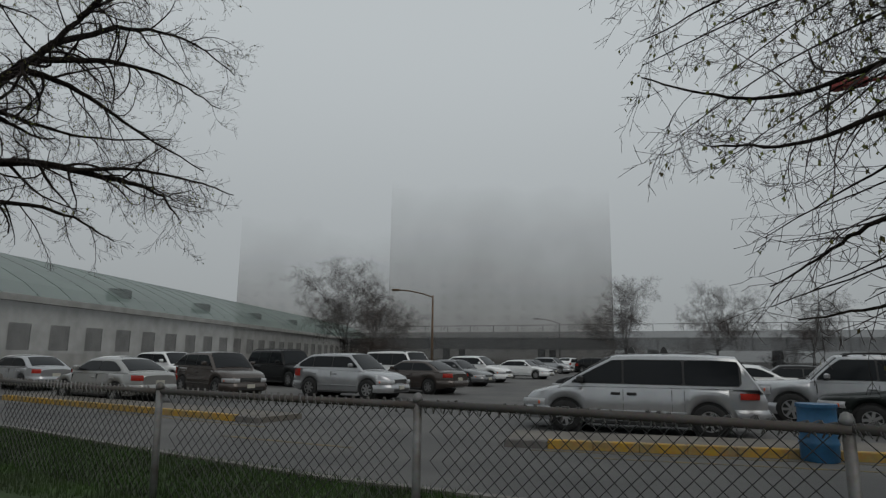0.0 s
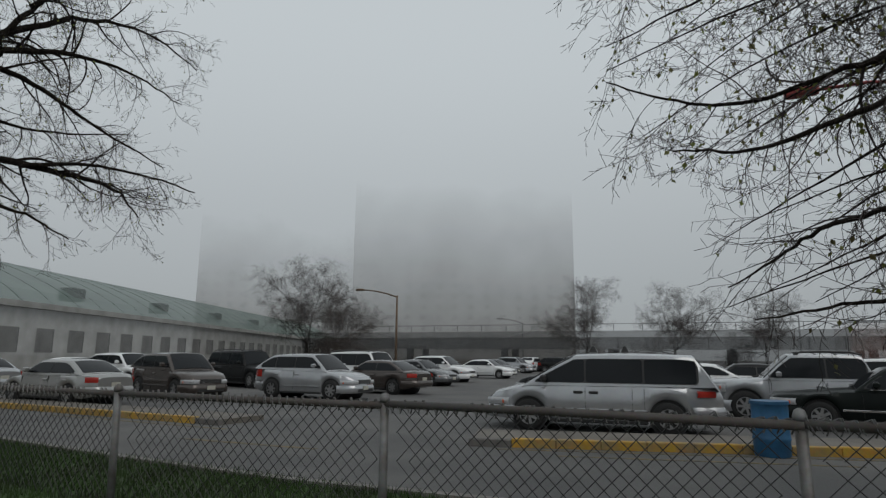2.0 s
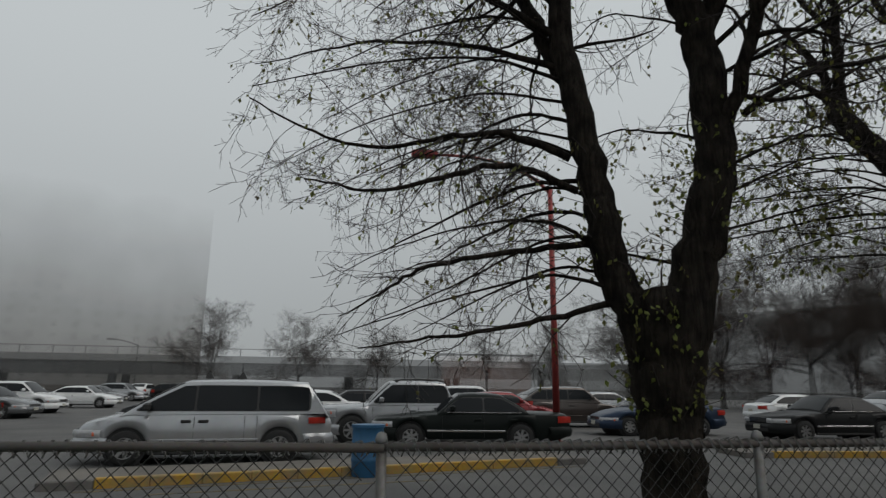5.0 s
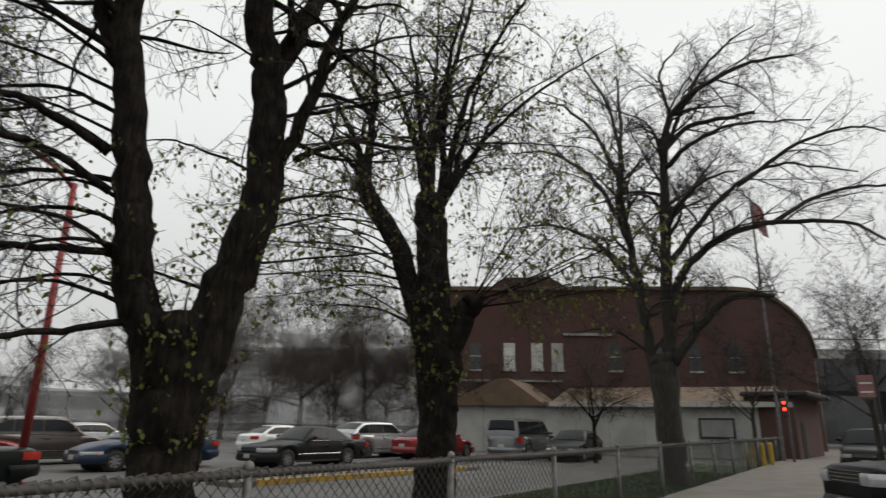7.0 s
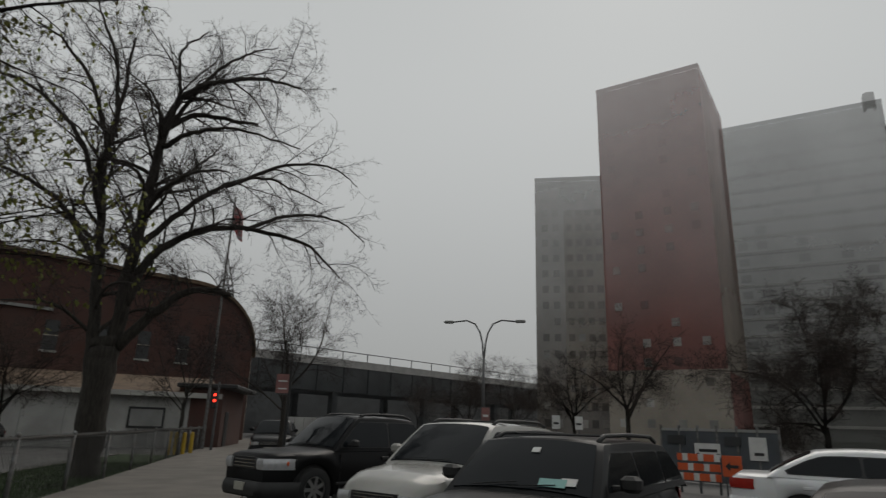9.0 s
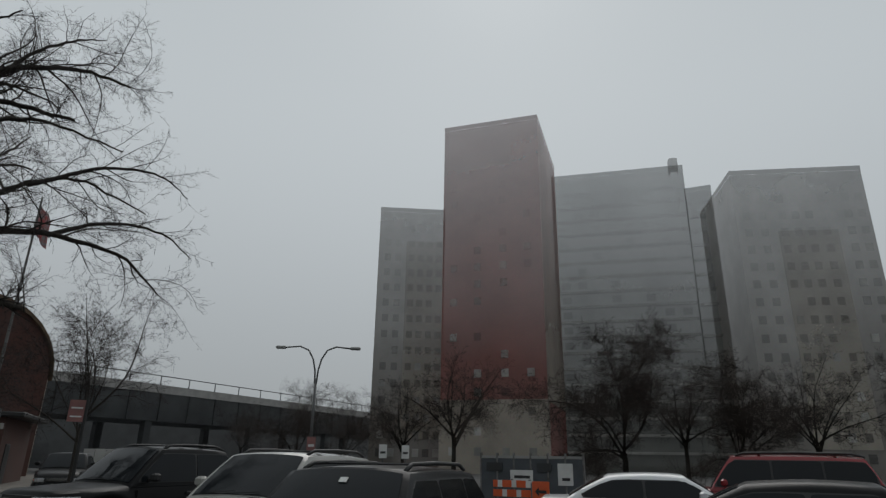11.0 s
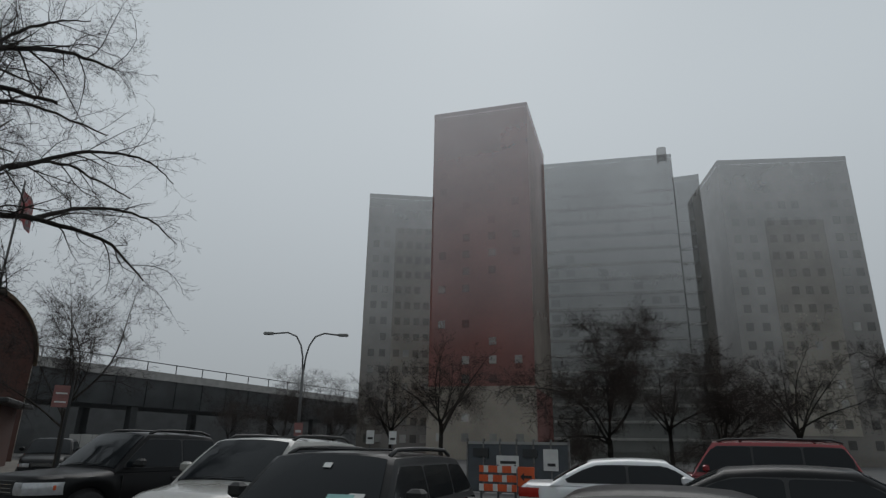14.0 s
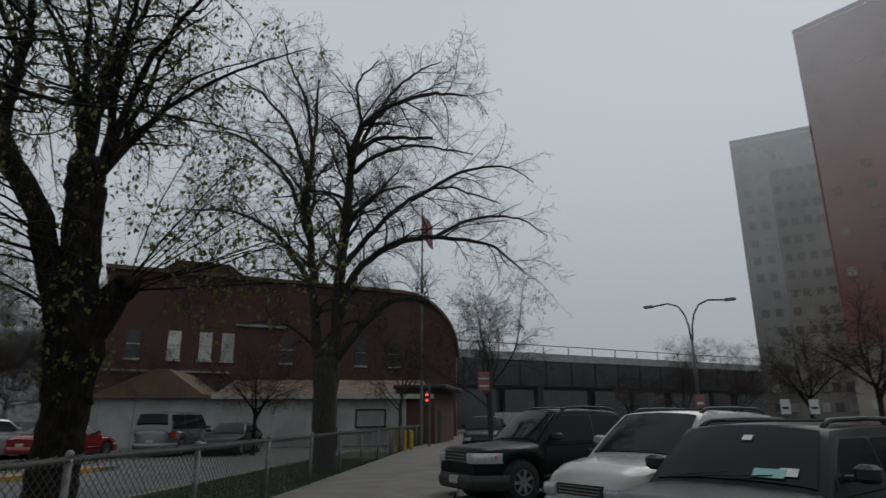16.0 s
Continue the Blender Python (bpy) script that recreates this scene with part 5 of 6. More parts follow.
def street_tree(seed, height, spread, trunk_h, r0, twig=0.8, thin=1.5, depth=3, low=35):
    t = Tree(seed, depth=depth, twig=twig * 1.6, droop=0.05, thin=thin)
    top = trunk_of(t, trunk_h, r0, r0 * 0.8)
    n = 8
    for i in range(n):
        e = t.r.uniform(low, 80)
        t.grow(top + Vector((0, 0, t.r.uniform(-0.25, 0.1) * trunk_h)), way(i * 360 / n + t.r.uniform(-20, 20), e), (height - trunk_h) * t.r.uniform(1.0, 1.25) * (0.7 + 0.3 * e / 80) * spread,
               r0 * t.r.uniform(0.3, 0.5), 1, 0.04, 0.08, 0.1, 0.2)
    return t


SAPLING = street_tree(74, 7.4, 0.9, 2.6, 0.10, 1.0, 1.25, 4).finish("slender bare street tree on the pavement", bearing(-113.8, 24.5), BARK_PALE, group="street trees")
BROAD = street_tree(83, 9.5, 1.0, 2.2, 0.18, 1.5, 1.7, 4, 15).finish("bare bushy tree in front of the tower blocks", bearing(-159.0, 38.0), group="park trees")
TALL = street_tree(97, 10.0, 0.85, 3.2, 0.17, 1.3, 1.9, 4).finish("bare tree in front of the tower blocks", bearing(-144.3, 44.0), group="park trees")


def clad(ob, bark, twig):
    """Bark and twig surfaces for one tree, its meshes shared with the others."""
    for o in ob.children:
        o.material_slots[0].link = "OBJECT"
        o.material_slots[0].material = bark if o.name.startswith("trunk") else twig


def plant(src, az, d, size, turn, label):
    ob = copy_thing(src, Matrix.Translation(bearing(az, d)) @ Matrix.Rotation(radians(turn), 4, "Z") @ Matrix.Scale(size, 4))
    # trees past 35 m carry haze, put into their surfaces as transparency
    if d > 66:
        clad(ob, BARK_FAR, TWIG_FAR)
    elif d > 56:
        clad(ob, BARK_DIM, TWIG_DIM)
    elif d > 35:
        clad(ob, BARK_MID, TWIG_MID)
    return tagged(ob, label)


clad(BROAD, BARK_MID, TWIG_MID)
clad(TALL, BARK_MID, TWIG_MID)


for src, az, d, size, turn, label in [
    (BROAD, 9.0, 76, 1.35, 40, "bare tree paled by painted haze beyond the car park"), (BROAD, -16.6, 80, 1.2, 100, "bare tree paled by painted haze beyond the car park"),
    (BROAD, -24.0, 82, 1.12, 200, "bare tree paled by painted haze beyond the car park"), (BROAD, -31.0, 92, 1.1, 150, "bare tree paled by painted haze beyond the car park"),
    (TALL, -41.0, 80, 1.1, 10, "bare tree paled by painted haze beyond the car park"), (BROAD, -47.0, 85, 1.1, 70, "bare tree paled by painted haze beyond the car park"),
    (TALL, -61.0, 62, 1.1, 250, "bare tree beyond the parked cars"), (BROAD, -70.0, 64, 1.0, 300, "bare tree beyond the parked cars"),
    (BROAD, -53.5, 78, 1.4, 20, "bare tree paled by painted haze beyond the car park"), (BROAD, -58.0, 70, 1.35, 110, "bare tree paled by painted haze beyond the car park"),
    (BROAD, -64.5, 74, 1.5, 210, "bare tree paled by painted haze beyond the car park"), (BROAD, -75.0, 72, 1.45, 320, "bare tree paled by painted haze beyond the car park"),
    (BROAD, -70.5, 84, 1.7, 60, "bare tree paled by painted haze beyond the car park"), (BROAD, 6.4, 88, 1.3, 300, "bare tree paled by painted haze beyond the car park"),
    (BROAD, -61.0, 62, 1.55, 75, "bare tree paled by painted haze beyond the car park"), (BROAD, -67.5, 60, 1.6, 160, "bare tree paled by painted haze beyond the car park"),
    (BROAD, -73.0, 63, 1.7, 245, "bare tree paled by painted haze beyond the car park"), (BROAD, -78.5, 60, 1.5, 15, "bare tree paled by painted haze beyond the car park"),
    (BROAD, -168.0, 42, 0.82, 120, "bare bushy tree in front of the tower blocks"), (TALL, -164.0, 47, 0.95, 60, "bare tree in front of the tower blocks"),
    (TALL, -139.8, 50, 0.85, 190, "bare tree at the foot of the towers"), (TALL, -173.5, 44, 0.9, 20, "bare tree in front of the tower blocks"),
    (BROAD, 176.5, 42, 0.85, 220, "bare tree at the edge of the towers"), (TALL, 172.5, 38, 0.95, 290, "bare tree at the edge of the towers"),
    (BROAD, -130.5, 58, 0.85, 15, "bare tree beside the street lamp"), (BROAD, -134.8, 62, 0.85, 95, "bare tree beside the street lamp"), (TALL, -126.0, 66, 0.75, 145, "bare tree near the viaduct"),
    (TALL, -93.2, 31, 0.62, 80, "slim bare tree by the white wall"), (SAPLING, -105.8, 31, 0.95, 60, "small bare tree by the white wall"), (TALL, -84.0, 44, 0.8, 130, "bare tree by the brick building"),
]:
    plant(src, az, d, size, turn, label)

# ---- grass blades ----
rg = random.Random(5)
blades = MB()


def grass_blade(x, y):
    h, a, b = rg.uniform(0.05, 0.13), rg.uniform(0, 6.28), rg.uniform(0.005, 0.05)
    c, s = math.cos(a), math.sin(a)
    blades.add([(x - s * 0.007, y + c * 0.007, 0.06), (x + s * 0.007, y - c * 0.007, 0.06), (x + c * b, y + s * b, 0.06 + h)], [(0, 1, 2)])


for _ in range(60000):
    u = rg.random()
    if u < 0.55:
        k, w = rg.random(), rg.random()
        a0, a1 = Vector((-15.0, 12.4)), Vector((1.6, 3.8))
        b0, b1 = Vector((-12.4, 14.9)), Vector((0.6, 6.9))
        p = a0.lerp(a1, k).lerp(b0.lerp(b1, k), w)
    else:
        p = along(rg.uniform(0.3, 24), rg.uniform(0.1, 2.75))
    grass_blade(p.x, p.y)
tagged(part("grass_blades", blades, GRASS), "short green spring grass behind the fence", "grass", kind="stuff")


# ---- buildings ----
def facing(a, b):
    """A frame at a, x along to b, y away from the standing point, z up; and the length."""
    a, b = Vector((a[0], a[1], 0)), Vector((b[0], b[1], 0))
    d = (b - a).normalized()
    n = Vector((-d.y, d.x, 0))
    if n.dot(a) < 0:
        n = -n
    m = Matrix((( d.x, n.x, 0, a.x), (d.y, n.y, 0, a.y), (0, 0, 1, 0), (0, 0, 0, 1)))
    return m, (b - a).length


def window_part(parent, x, z, w, h, pane, y=0.0, frame_mat=None):
    g = part("window", MB().box(x - w / 2, x + w / 2, y - 0.05, y + 0.1, z, z + h), pane, parent)
    part("sill", MB().box(x - w / 2 - 0.08, x + w / 2 + 0.08, y - 0.16, y + 0.05, z - 0.14, z), frame_mat or PALE_BAND, g)
    return g


WIN_MESH = {}


def window_grid(parent, xs, zs, w, h, panes, y=-0.06, seed=1, skip=0.0):
    r = random.Random(seed)
    for pane in panes:
        key = (w, h, pane.name)
        if key not in WIN_MESH:
            WIN_MESH[key] = MB().add([(-w / 2, 0.16, 0), (w / 2, 0.16, 0), (w / 2, 0.16, h), (-w / 2, 0.16, h), (-w / 2 + 0.03, 0, 0.03), (w / 2 - 0.03, 0, 0.03), (w / 2 - 0.03, 0, h - 0.03), (-w / 2 + 0.03, 0, h - 0.03)],
                                     [(4, 5, 6, 7), (0, 1, 5, 4), (1, 2, 6, 5), (2, 3, 7, 6), (3, 0, 4, 7)]).mesh("window", pane)
    for z in zs:
        for x in xs:
            if r.random() < skip:
                continue
            part("window", WIN_MESH[(w, h, r.choice(panes).name)], None, parent, m=pose(x, y, z))


def block(label, a, b, depth, height, material, parapet=0.8, cap=None):
    m, L = facing(a, b)
    root = thing("apartment_tower", label, "building", m, "tower blocks")
    part("wall", MB().box(0, L, 0, depth, -0.2, height), material, root)
    part("parapet", MB().box(-0.03, L + 0.03, -0.03, depth + 0.03, height, height + parapet), cap or material, root)
    return root, L


ST = 2.75
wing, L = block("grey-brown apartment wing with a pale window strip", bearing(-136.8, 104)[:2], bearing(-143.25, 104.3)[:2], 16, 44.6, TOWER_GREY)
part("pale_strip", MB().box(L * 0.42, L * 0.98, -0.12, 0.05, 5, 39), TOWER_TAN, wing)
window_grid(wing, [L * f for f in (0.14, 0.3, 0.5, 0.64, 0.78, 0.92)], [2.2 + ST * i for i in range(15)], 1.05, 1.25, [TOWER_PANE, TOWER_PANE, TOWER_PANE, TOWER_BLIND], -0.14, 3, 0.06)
tower, L = block("tall red brick apartment tower with painted fog haze", bearing(-143.1, 93.5)[:2], bearing(-152.8, 89.8)[:2], 20, 55.4, TOWER_RED)
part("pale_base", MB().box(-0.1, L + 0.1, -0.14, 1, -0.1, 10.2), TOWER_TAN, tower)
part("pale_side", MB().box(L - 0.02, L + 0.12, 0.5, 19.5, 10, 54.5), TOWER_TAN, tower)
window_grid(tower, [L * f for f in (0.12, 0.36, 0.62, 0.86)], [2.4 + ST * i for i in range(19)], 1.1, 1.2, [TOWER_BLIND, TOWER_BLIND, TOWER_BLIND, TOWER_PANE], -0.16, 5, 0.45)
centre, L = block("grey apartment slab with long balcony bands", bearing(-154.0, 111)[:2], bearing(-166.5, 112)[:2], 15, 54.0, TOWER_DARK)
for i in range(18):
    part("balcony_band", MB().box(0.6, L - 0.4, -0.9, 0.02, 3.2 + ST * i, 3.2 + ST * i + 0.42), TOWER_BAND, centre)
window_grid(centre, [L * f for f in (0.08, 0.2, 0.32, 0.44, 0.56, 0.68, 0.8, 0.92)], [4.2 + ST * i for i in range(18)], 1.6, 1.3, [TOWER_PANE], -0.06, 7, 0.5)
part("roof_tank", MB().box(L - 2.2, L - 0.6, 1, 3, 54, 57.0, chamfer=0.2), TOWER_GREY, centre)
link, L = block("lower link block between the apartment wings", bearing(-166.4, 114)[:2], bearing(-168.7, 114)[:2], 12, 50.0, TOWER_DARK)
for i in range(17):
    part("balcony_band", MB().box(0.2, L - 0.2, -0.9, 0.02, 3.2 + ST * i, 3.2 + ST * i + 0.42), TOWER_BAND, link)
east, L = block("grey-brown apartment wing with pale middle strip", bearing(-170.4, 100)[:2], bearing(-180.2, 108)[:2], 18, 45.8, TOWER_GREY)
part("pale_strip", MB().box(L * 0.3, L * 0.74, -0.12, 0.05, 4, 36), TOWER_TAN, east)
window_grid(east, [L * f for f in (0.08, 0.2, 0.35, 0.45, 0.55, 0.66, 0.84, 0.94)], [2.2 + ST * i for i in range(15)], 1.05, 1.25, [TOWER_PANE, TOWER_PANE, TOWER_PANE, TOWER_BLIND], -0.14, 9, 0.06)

far_a, L = block("dim apartment block with painted fog haze", bearing(18.6, 170)[:2], bearing(4.97, 170)[:2], 20, 40.0, HAZED_LOW_BLOCK)
window_grid(far_a, [L * (i + 0.5) / 12 for i in range(12)], [3 + 2.75 * i for i in range(13)], 1.5, 1.4, [HAZED_PANE], -0.06, 13)
far_b, L = block("dim tall apartment block with painted fog haze", bearing(5.0, 164)[:2], bearing(-15.6, 164)[:2], 20, 53.0, HAZED_BLOCK)
window_grid(far_b, [L * (i + 0.5) / 14 for i in range(14)], [3 + 2.75 * i for i in range(17)], 1.5, 1.4, [HAZED_PANE], -0.06, 15)

# warehouse with a curved green roof
m, L = facing((-15.4, 138.0), (-27.0, 19.0))
ware = thing("warehouse", "long white warehouse with curved green metal roof", "building", m)
part("wall", MB().box(0, L, 0, 24, -0.2, 4.9), WALL_HAZED, ware)
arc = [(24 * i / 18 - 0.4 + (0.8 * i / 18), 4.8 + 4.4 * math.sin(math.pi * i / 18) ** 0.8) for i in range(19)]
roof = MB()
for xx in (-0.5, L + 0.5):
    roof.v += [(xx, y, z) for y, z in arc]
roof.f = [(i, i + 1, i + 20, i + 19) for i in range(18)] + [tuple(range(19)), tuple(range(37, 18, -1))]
shell = part("roof", roof, ROOF_HAZED, ware, "curved green sheet-metal roof", smooth=False)
bm = bmesh.new()
bm.from_mesh(shell.data)
bmesh.ops.recalc_face_normals(bm, faces=bm.faces)
bm.to_mesh(shell.data)
bm.free()
part("eaves_band", MB().box(-0.4, L + 0.4, -0.5, 0.1, 4.55, 4.95), WALL_HAZED, ware)
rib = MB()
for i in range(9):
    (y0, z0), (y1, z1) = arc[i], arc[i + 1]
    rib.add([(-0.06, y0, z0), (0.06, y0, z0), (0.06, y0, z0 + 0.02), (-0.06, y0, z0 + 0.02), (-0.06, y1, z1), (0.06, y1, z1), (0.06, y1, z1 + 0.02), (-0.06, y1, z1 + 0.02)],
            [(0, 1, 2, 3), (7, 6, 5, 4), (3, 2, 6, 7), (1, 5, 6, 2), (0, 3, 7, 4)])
rib_me = rib.mesh("roof_rib", ROOF_HAZED)
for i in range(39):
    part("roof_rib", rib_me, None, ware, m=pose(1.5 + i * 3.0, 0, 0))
bay = MB().box(-0.85, 0.85, -0.08, 0.1, 1.4, 3.0, chamfer=0.03).mesh("loading_door", PANE_HAZED)
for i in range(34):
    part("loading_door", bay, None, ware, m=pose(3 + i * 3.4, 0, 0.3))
vent = MB().box(-0.7, 0.7, -0.7, 0.7, 0, 1.0, chamfer=0.1).mesh("roof_vent", PANE_HAZED)
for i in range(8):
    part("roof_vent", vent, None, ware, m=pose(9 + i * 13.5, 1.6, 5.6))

# brick building with rounded shoulder, and the low white building in front
m, L = facing(bearing(-80.5, 50)[:2], bearing(-110.9, 56)[:2])
school = thing("brick_building", "dark red brick building with rounded roof end", "building", m)
H = 12.4
outline = [(0, -0.2), (L, -0.2)] + [(L - 5.5 + 5.5 * math.cos(a), 7.2 + 5.2 * math.sin(a)) for a in np.linspace(0, math.pi / 2, 9)] + [(0, H)]
part("wall", MB().prism(outline, 0, 16), BRICK, school)
edge = [(L - 5.5 + 5.7 * math.cos(a), 7.2 + 5.4 * math.sin(a)) for a in np.linspace(0, math.pi / 2, 9)] + [(-0.2, H + 0.2)]
inner = [(x - 0.02, z - 0.3) for x, z in edge]
part("coping", MB().prism(edge + inner[::-1], -0.3, 16.2), BROWN_ROOF, school)
part("stone_ledge", MB().box(9.2, 13.0, -0.22, 0.05, 8.6, 8.8), CONTAINER, school)
part("stone_ledge", MB().box(0, 9, -0.22, 0.05, 4.95, 5.1), CONTAINER, school)
part("gable_top", MB().prism([(3.2, H), (9.8, H), (8.4, H + 1.0), (4.6, H + 1.0)], -0.1, 1.5), BRICK, school)
part("end_wall", MB().box(L - 0.02, L + 0.14, 0.2, 15.8, 0, 7.0), BRICK_TAN, school)
for x in (2.2, 4.9, 7.1, 8.7, 13.2, 16.4, 19.4, 22.4):
    for z in (5.9, 2.2):
        w = window_part(school, x, z, 0.9, 2.1, PANE_PALE if z > 5 and x in (4.9, 7.1, 8.7) else PANE, 0.0)
        part("glazing_bar", MB().box(x - 0.45, x + 0.45, -0.075, -0.04, z + 1.0, z + 1.08), BRICK_TAN, w)
m, L = facing(bearing(-80.0, 43)[:2], bearing(-108.4, 40)[:2])
shed = thing("low_white_building", "low white painted block building with brown roof", "building", m)
part("wall", MB().box(0, L, 0, 6, -0.2, 2.85), WHITE_WALL, shed)
part("roof", MB().prism([(-0.3, 2.85), (L + 0.3, 2.85), (L + 0.1, 3.05), (0, 3.05)], -0.45, 6.2), BROWN_ROOF, shed)
slope = MB().add([(7.5, -0.4, 3.06), (L + 0.2, -0.4, 3.06), (L + 0.2, 6, 4.3), (7.5, 6, 4.3), (7.5, 6, 3.06), (L + 0.2, 6, 3.06)], [(0, 1, 2, 3), (0, 3, 4), (1, 5, 2), (0, 4, 5, 1)])
part("roof_slope", slope, BROWN_ROOF, shed)
part("fascia", MB().box(7.4, L + 0.3, -0.52, -0.452, 2.8, 3.08), PALE_BAND, shed)
part("gable", MB().prism([(0.4, 3.06), (6.8, 3.06), (4.6, 4.6), (3.9, 4.6)], 0.0, 5.8), BROWN_ROOF, shed)
for i in range(int(L / 2.0)):
    part("wall_pilaster", MB().box(i * 2.0 + 0.9, i * 2.0 + 0.94, -0.02, 0.02, 0, 2.8), CONTAINER, shed)
nb = part("notice_board", MB().box(L - 4.6, L - 2.7, -0.09, 0.02, 1.05, 2.2), BLACK, shed, "dark framed notice board")
part("board_face", MB().box(L - 4.48, L - 2.82, -0.12, -0.085, 1.17, 2.08), CONTAINER, nb)
m, L = facing(bearing(-108.9, 39.5)[:2], bearing(-110.6, 47)[:2])
porch = thing("red_entrance", "dark red entrance porch of the brick building", "entrance", m)
part("wall", MB().box(0, L, 0, 2.5, -0.1, 3.4), BRICK, porch)
part("canopy", MB().box(-0.4, L + 0.4, -0.8, 2.6, 3.4, 3.65, chamfer=0.05), BLACK, porch)
part("door", MB().box(1.2, 2.3, -0.05, 0.06, 0, 2.1, chamfer=0.02), BLACK, porch)

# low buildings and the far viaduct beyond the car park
# the last, tall grey block is added to darken the pale background
for label, a, b, dpt, hh, mt in (("low warm brick building paled by painted haze", bearing(-37, 92), bearing(-45, 95), 14, 6.2, painted_haze(mat("warm_brick", (0.30, 0.11, 0.06), 0.9, vary=0.25, scale=0.3, fine=6), 0.25)),
                                 ("long pale low building with painted haze", bearing(-47, 92), bearing(-58, 92), 14, 4.6, FAR_CLAD),
                                 ("grey stand-in block for the dim mass beyond the parked cars", bearing(-57, 128), bearing(-82, 118), 20, 15.0, painted_haze(STEEL_DARK, 0.72))):
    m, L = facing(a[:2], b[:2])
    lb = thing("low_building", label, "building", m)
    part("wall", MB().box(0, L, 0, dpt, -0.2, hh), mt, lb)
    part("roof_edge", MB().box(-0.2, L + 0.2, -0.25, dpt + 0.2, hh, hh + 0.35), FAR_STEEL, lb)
    window_grid(lb, [L * (i + 0.5) / 8 for i in range(8)], [1.2] if hh < 7 else [1.2, 4.6], 1.6, 1.3, [HAZED_PANE], -0.06, 17)


def viaduct(label, a, b, z0, z1, width, step, steel=VIA_STEEL):
    m, L = facing(a, b)
    v = thing("viaduct", label, "bridge", m)
    part("deck", MB().box(0, L, 0, width, z1 - 0.9, z1), VIA_DECK if z1 > 8 else steel, v)
    part("girder", MB().box(0, L, 0.25, 0.7, z0, z1 - 0.9), steel, v)
    part("girder", MB().box(0, L, width - 0.7, width - 0.25, z0, z1 - 0.9), steel, v)
    stiff = MB().box(-0.06, 0.06, 0.1, 0.25, z0, z1 - 0.9).mesh("stiffener", steel)
    col = MB().box(-0.45, 0.45, 0.3, 1.2, -0.1, z0, chamfer=0.06).mesh("column", steel)
    rail = MB().box(-0.04, 0.04, -0.02, 0.06, z1, z1 + 1.0).mesh("railing_post", steel)
    x = 0.0
    while x < L:
        part("stiffener", stiff, None, v, m=pose(x + 1, 0, 0))
        part("railing_post", rail, None, v, m=pose(x + 0.5, 0, 0))
        if int(x / 4) % step == 0:
            part("column", col, None, v, m=pose(x, 0, 0))
            part("column", col, None, v, m=pose(x, width - 1.5, 0))
        x += 4.0
    part("handrail", MB().box(0, L, -0.03, 0.07, z1 + 0.95, z1 + 1.05), steel, v)
    return v


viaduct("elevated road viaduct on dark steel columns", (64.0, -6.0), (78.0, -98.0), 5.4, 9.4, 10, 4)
far_road = viaduct("far elevated road paled by painted haze", bearing(14, 118)[:2], bearing(-60, 112)[:2], 3.0, 5.6, 8, 4, FAR_STEEL)
# wall added to close the bright gap below the far deck
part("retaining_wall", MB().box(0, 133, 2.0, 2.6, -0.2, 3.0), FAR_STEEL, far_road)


# dark backdrop wall, added so the gap under the viaduct is not bright
m, L = facing((86.0, 4.0), (96.0, -110.0))
yard = thing("low_building", "added dark backdrop wall beyond the viaduct", "building", m)
part("wall", MB().box(0, L, 0, 5, -0.2, 8.2), painted_haze(STEEL_DARK, 0.97), yard)
part("roof_edge", MB().box(-0.2, L + 0.2, -0.2, 5.2, 8.2, 8.5), VIA_STEEL, yard)
window_grid(yard, [4 + 7.0 * i for i in range(15)], [1.4], 2.4, 1.6, [HAZED_PANE], -0.06, 19)

# ---- lamps, poles, signs and street clutter ----
def lamp_post(label, base, height, arms, reach, mt, group="lamp posts"):
    """arms: headings in degrees."""
    p = thing("street_lamp", label, "street lamp", Matrix.Translation(base), group)
    part("base_plate", MB().tube([Vector((0, 0, -0.05)), Vector((0, 0, 0.35))], [0.2, 0.14], 10), mt, p)
    part("pole", MB().tube([Vector((0, 0, 0)), Vector((0, 0, height * 0.5)), Vector((0, 0, height * 0.76 if len(arms) > 1 else height))], [0.12, 0.095, 0.07], 10), mt, p, smooth=True)
    for h in arms:
        c, s = math.cos(radians(h)), math.sin(radians(h))
        if len(arms) > 1:
            z0, dz = height * 0.72, height * 0.28
            prof = [(0.05, 0), (0.10, dz * 0.35), (0.28, dz * 0.66), (0.62, dz * 0.90), (reach * 0.55, dz), (reach, dz * 0.96)]
        else:
            z0, dz = height - 0.15, 0.6
            prof = [(0, 0), (reach * 0.3, dz * 0.5), (reach * 0.7, dz * 0.9), (reach, dz)]
        a = part("arm", MB().tube([Vector((c * u, s * u, z0 + z)) for u, z in prof], [0.055] * len(prof), 8), mt, p, smooth=True)
        u, z = prof[-1]
        part("lantern", MB().box(-0.05, 0.62, -0.14, 0.14, -0.09, 0.10, Matrix.Translation((c * u, s * u, z0 + z)) @ Matrix.Rotation(radians(h), 4, "Z"), chamfer=0.045), CONTAINER if len(arms) > 1 else mt, a)
    return p


lamp_post("double-armed grey street lamp over the street", bearing(-131.7, 42), 8.75, (38, 218), 2.2, STEEL_GREY)
lamp_post("single-armed lamp post on the car park", bearing(0.9, 52), 6.75, (176,), 2.9, BROWN_ROOF)
lamp_post("single-armed lamp post paled by painted haze", bearing(-10.8, 78), 6.0, (176,), 2.6, FAR_STEEL)
lamp_post("single-armed lamp post paled by painted haze", bearing(-33.5, 70), 6.0, (176,), 2.4, FAR_STEEL)
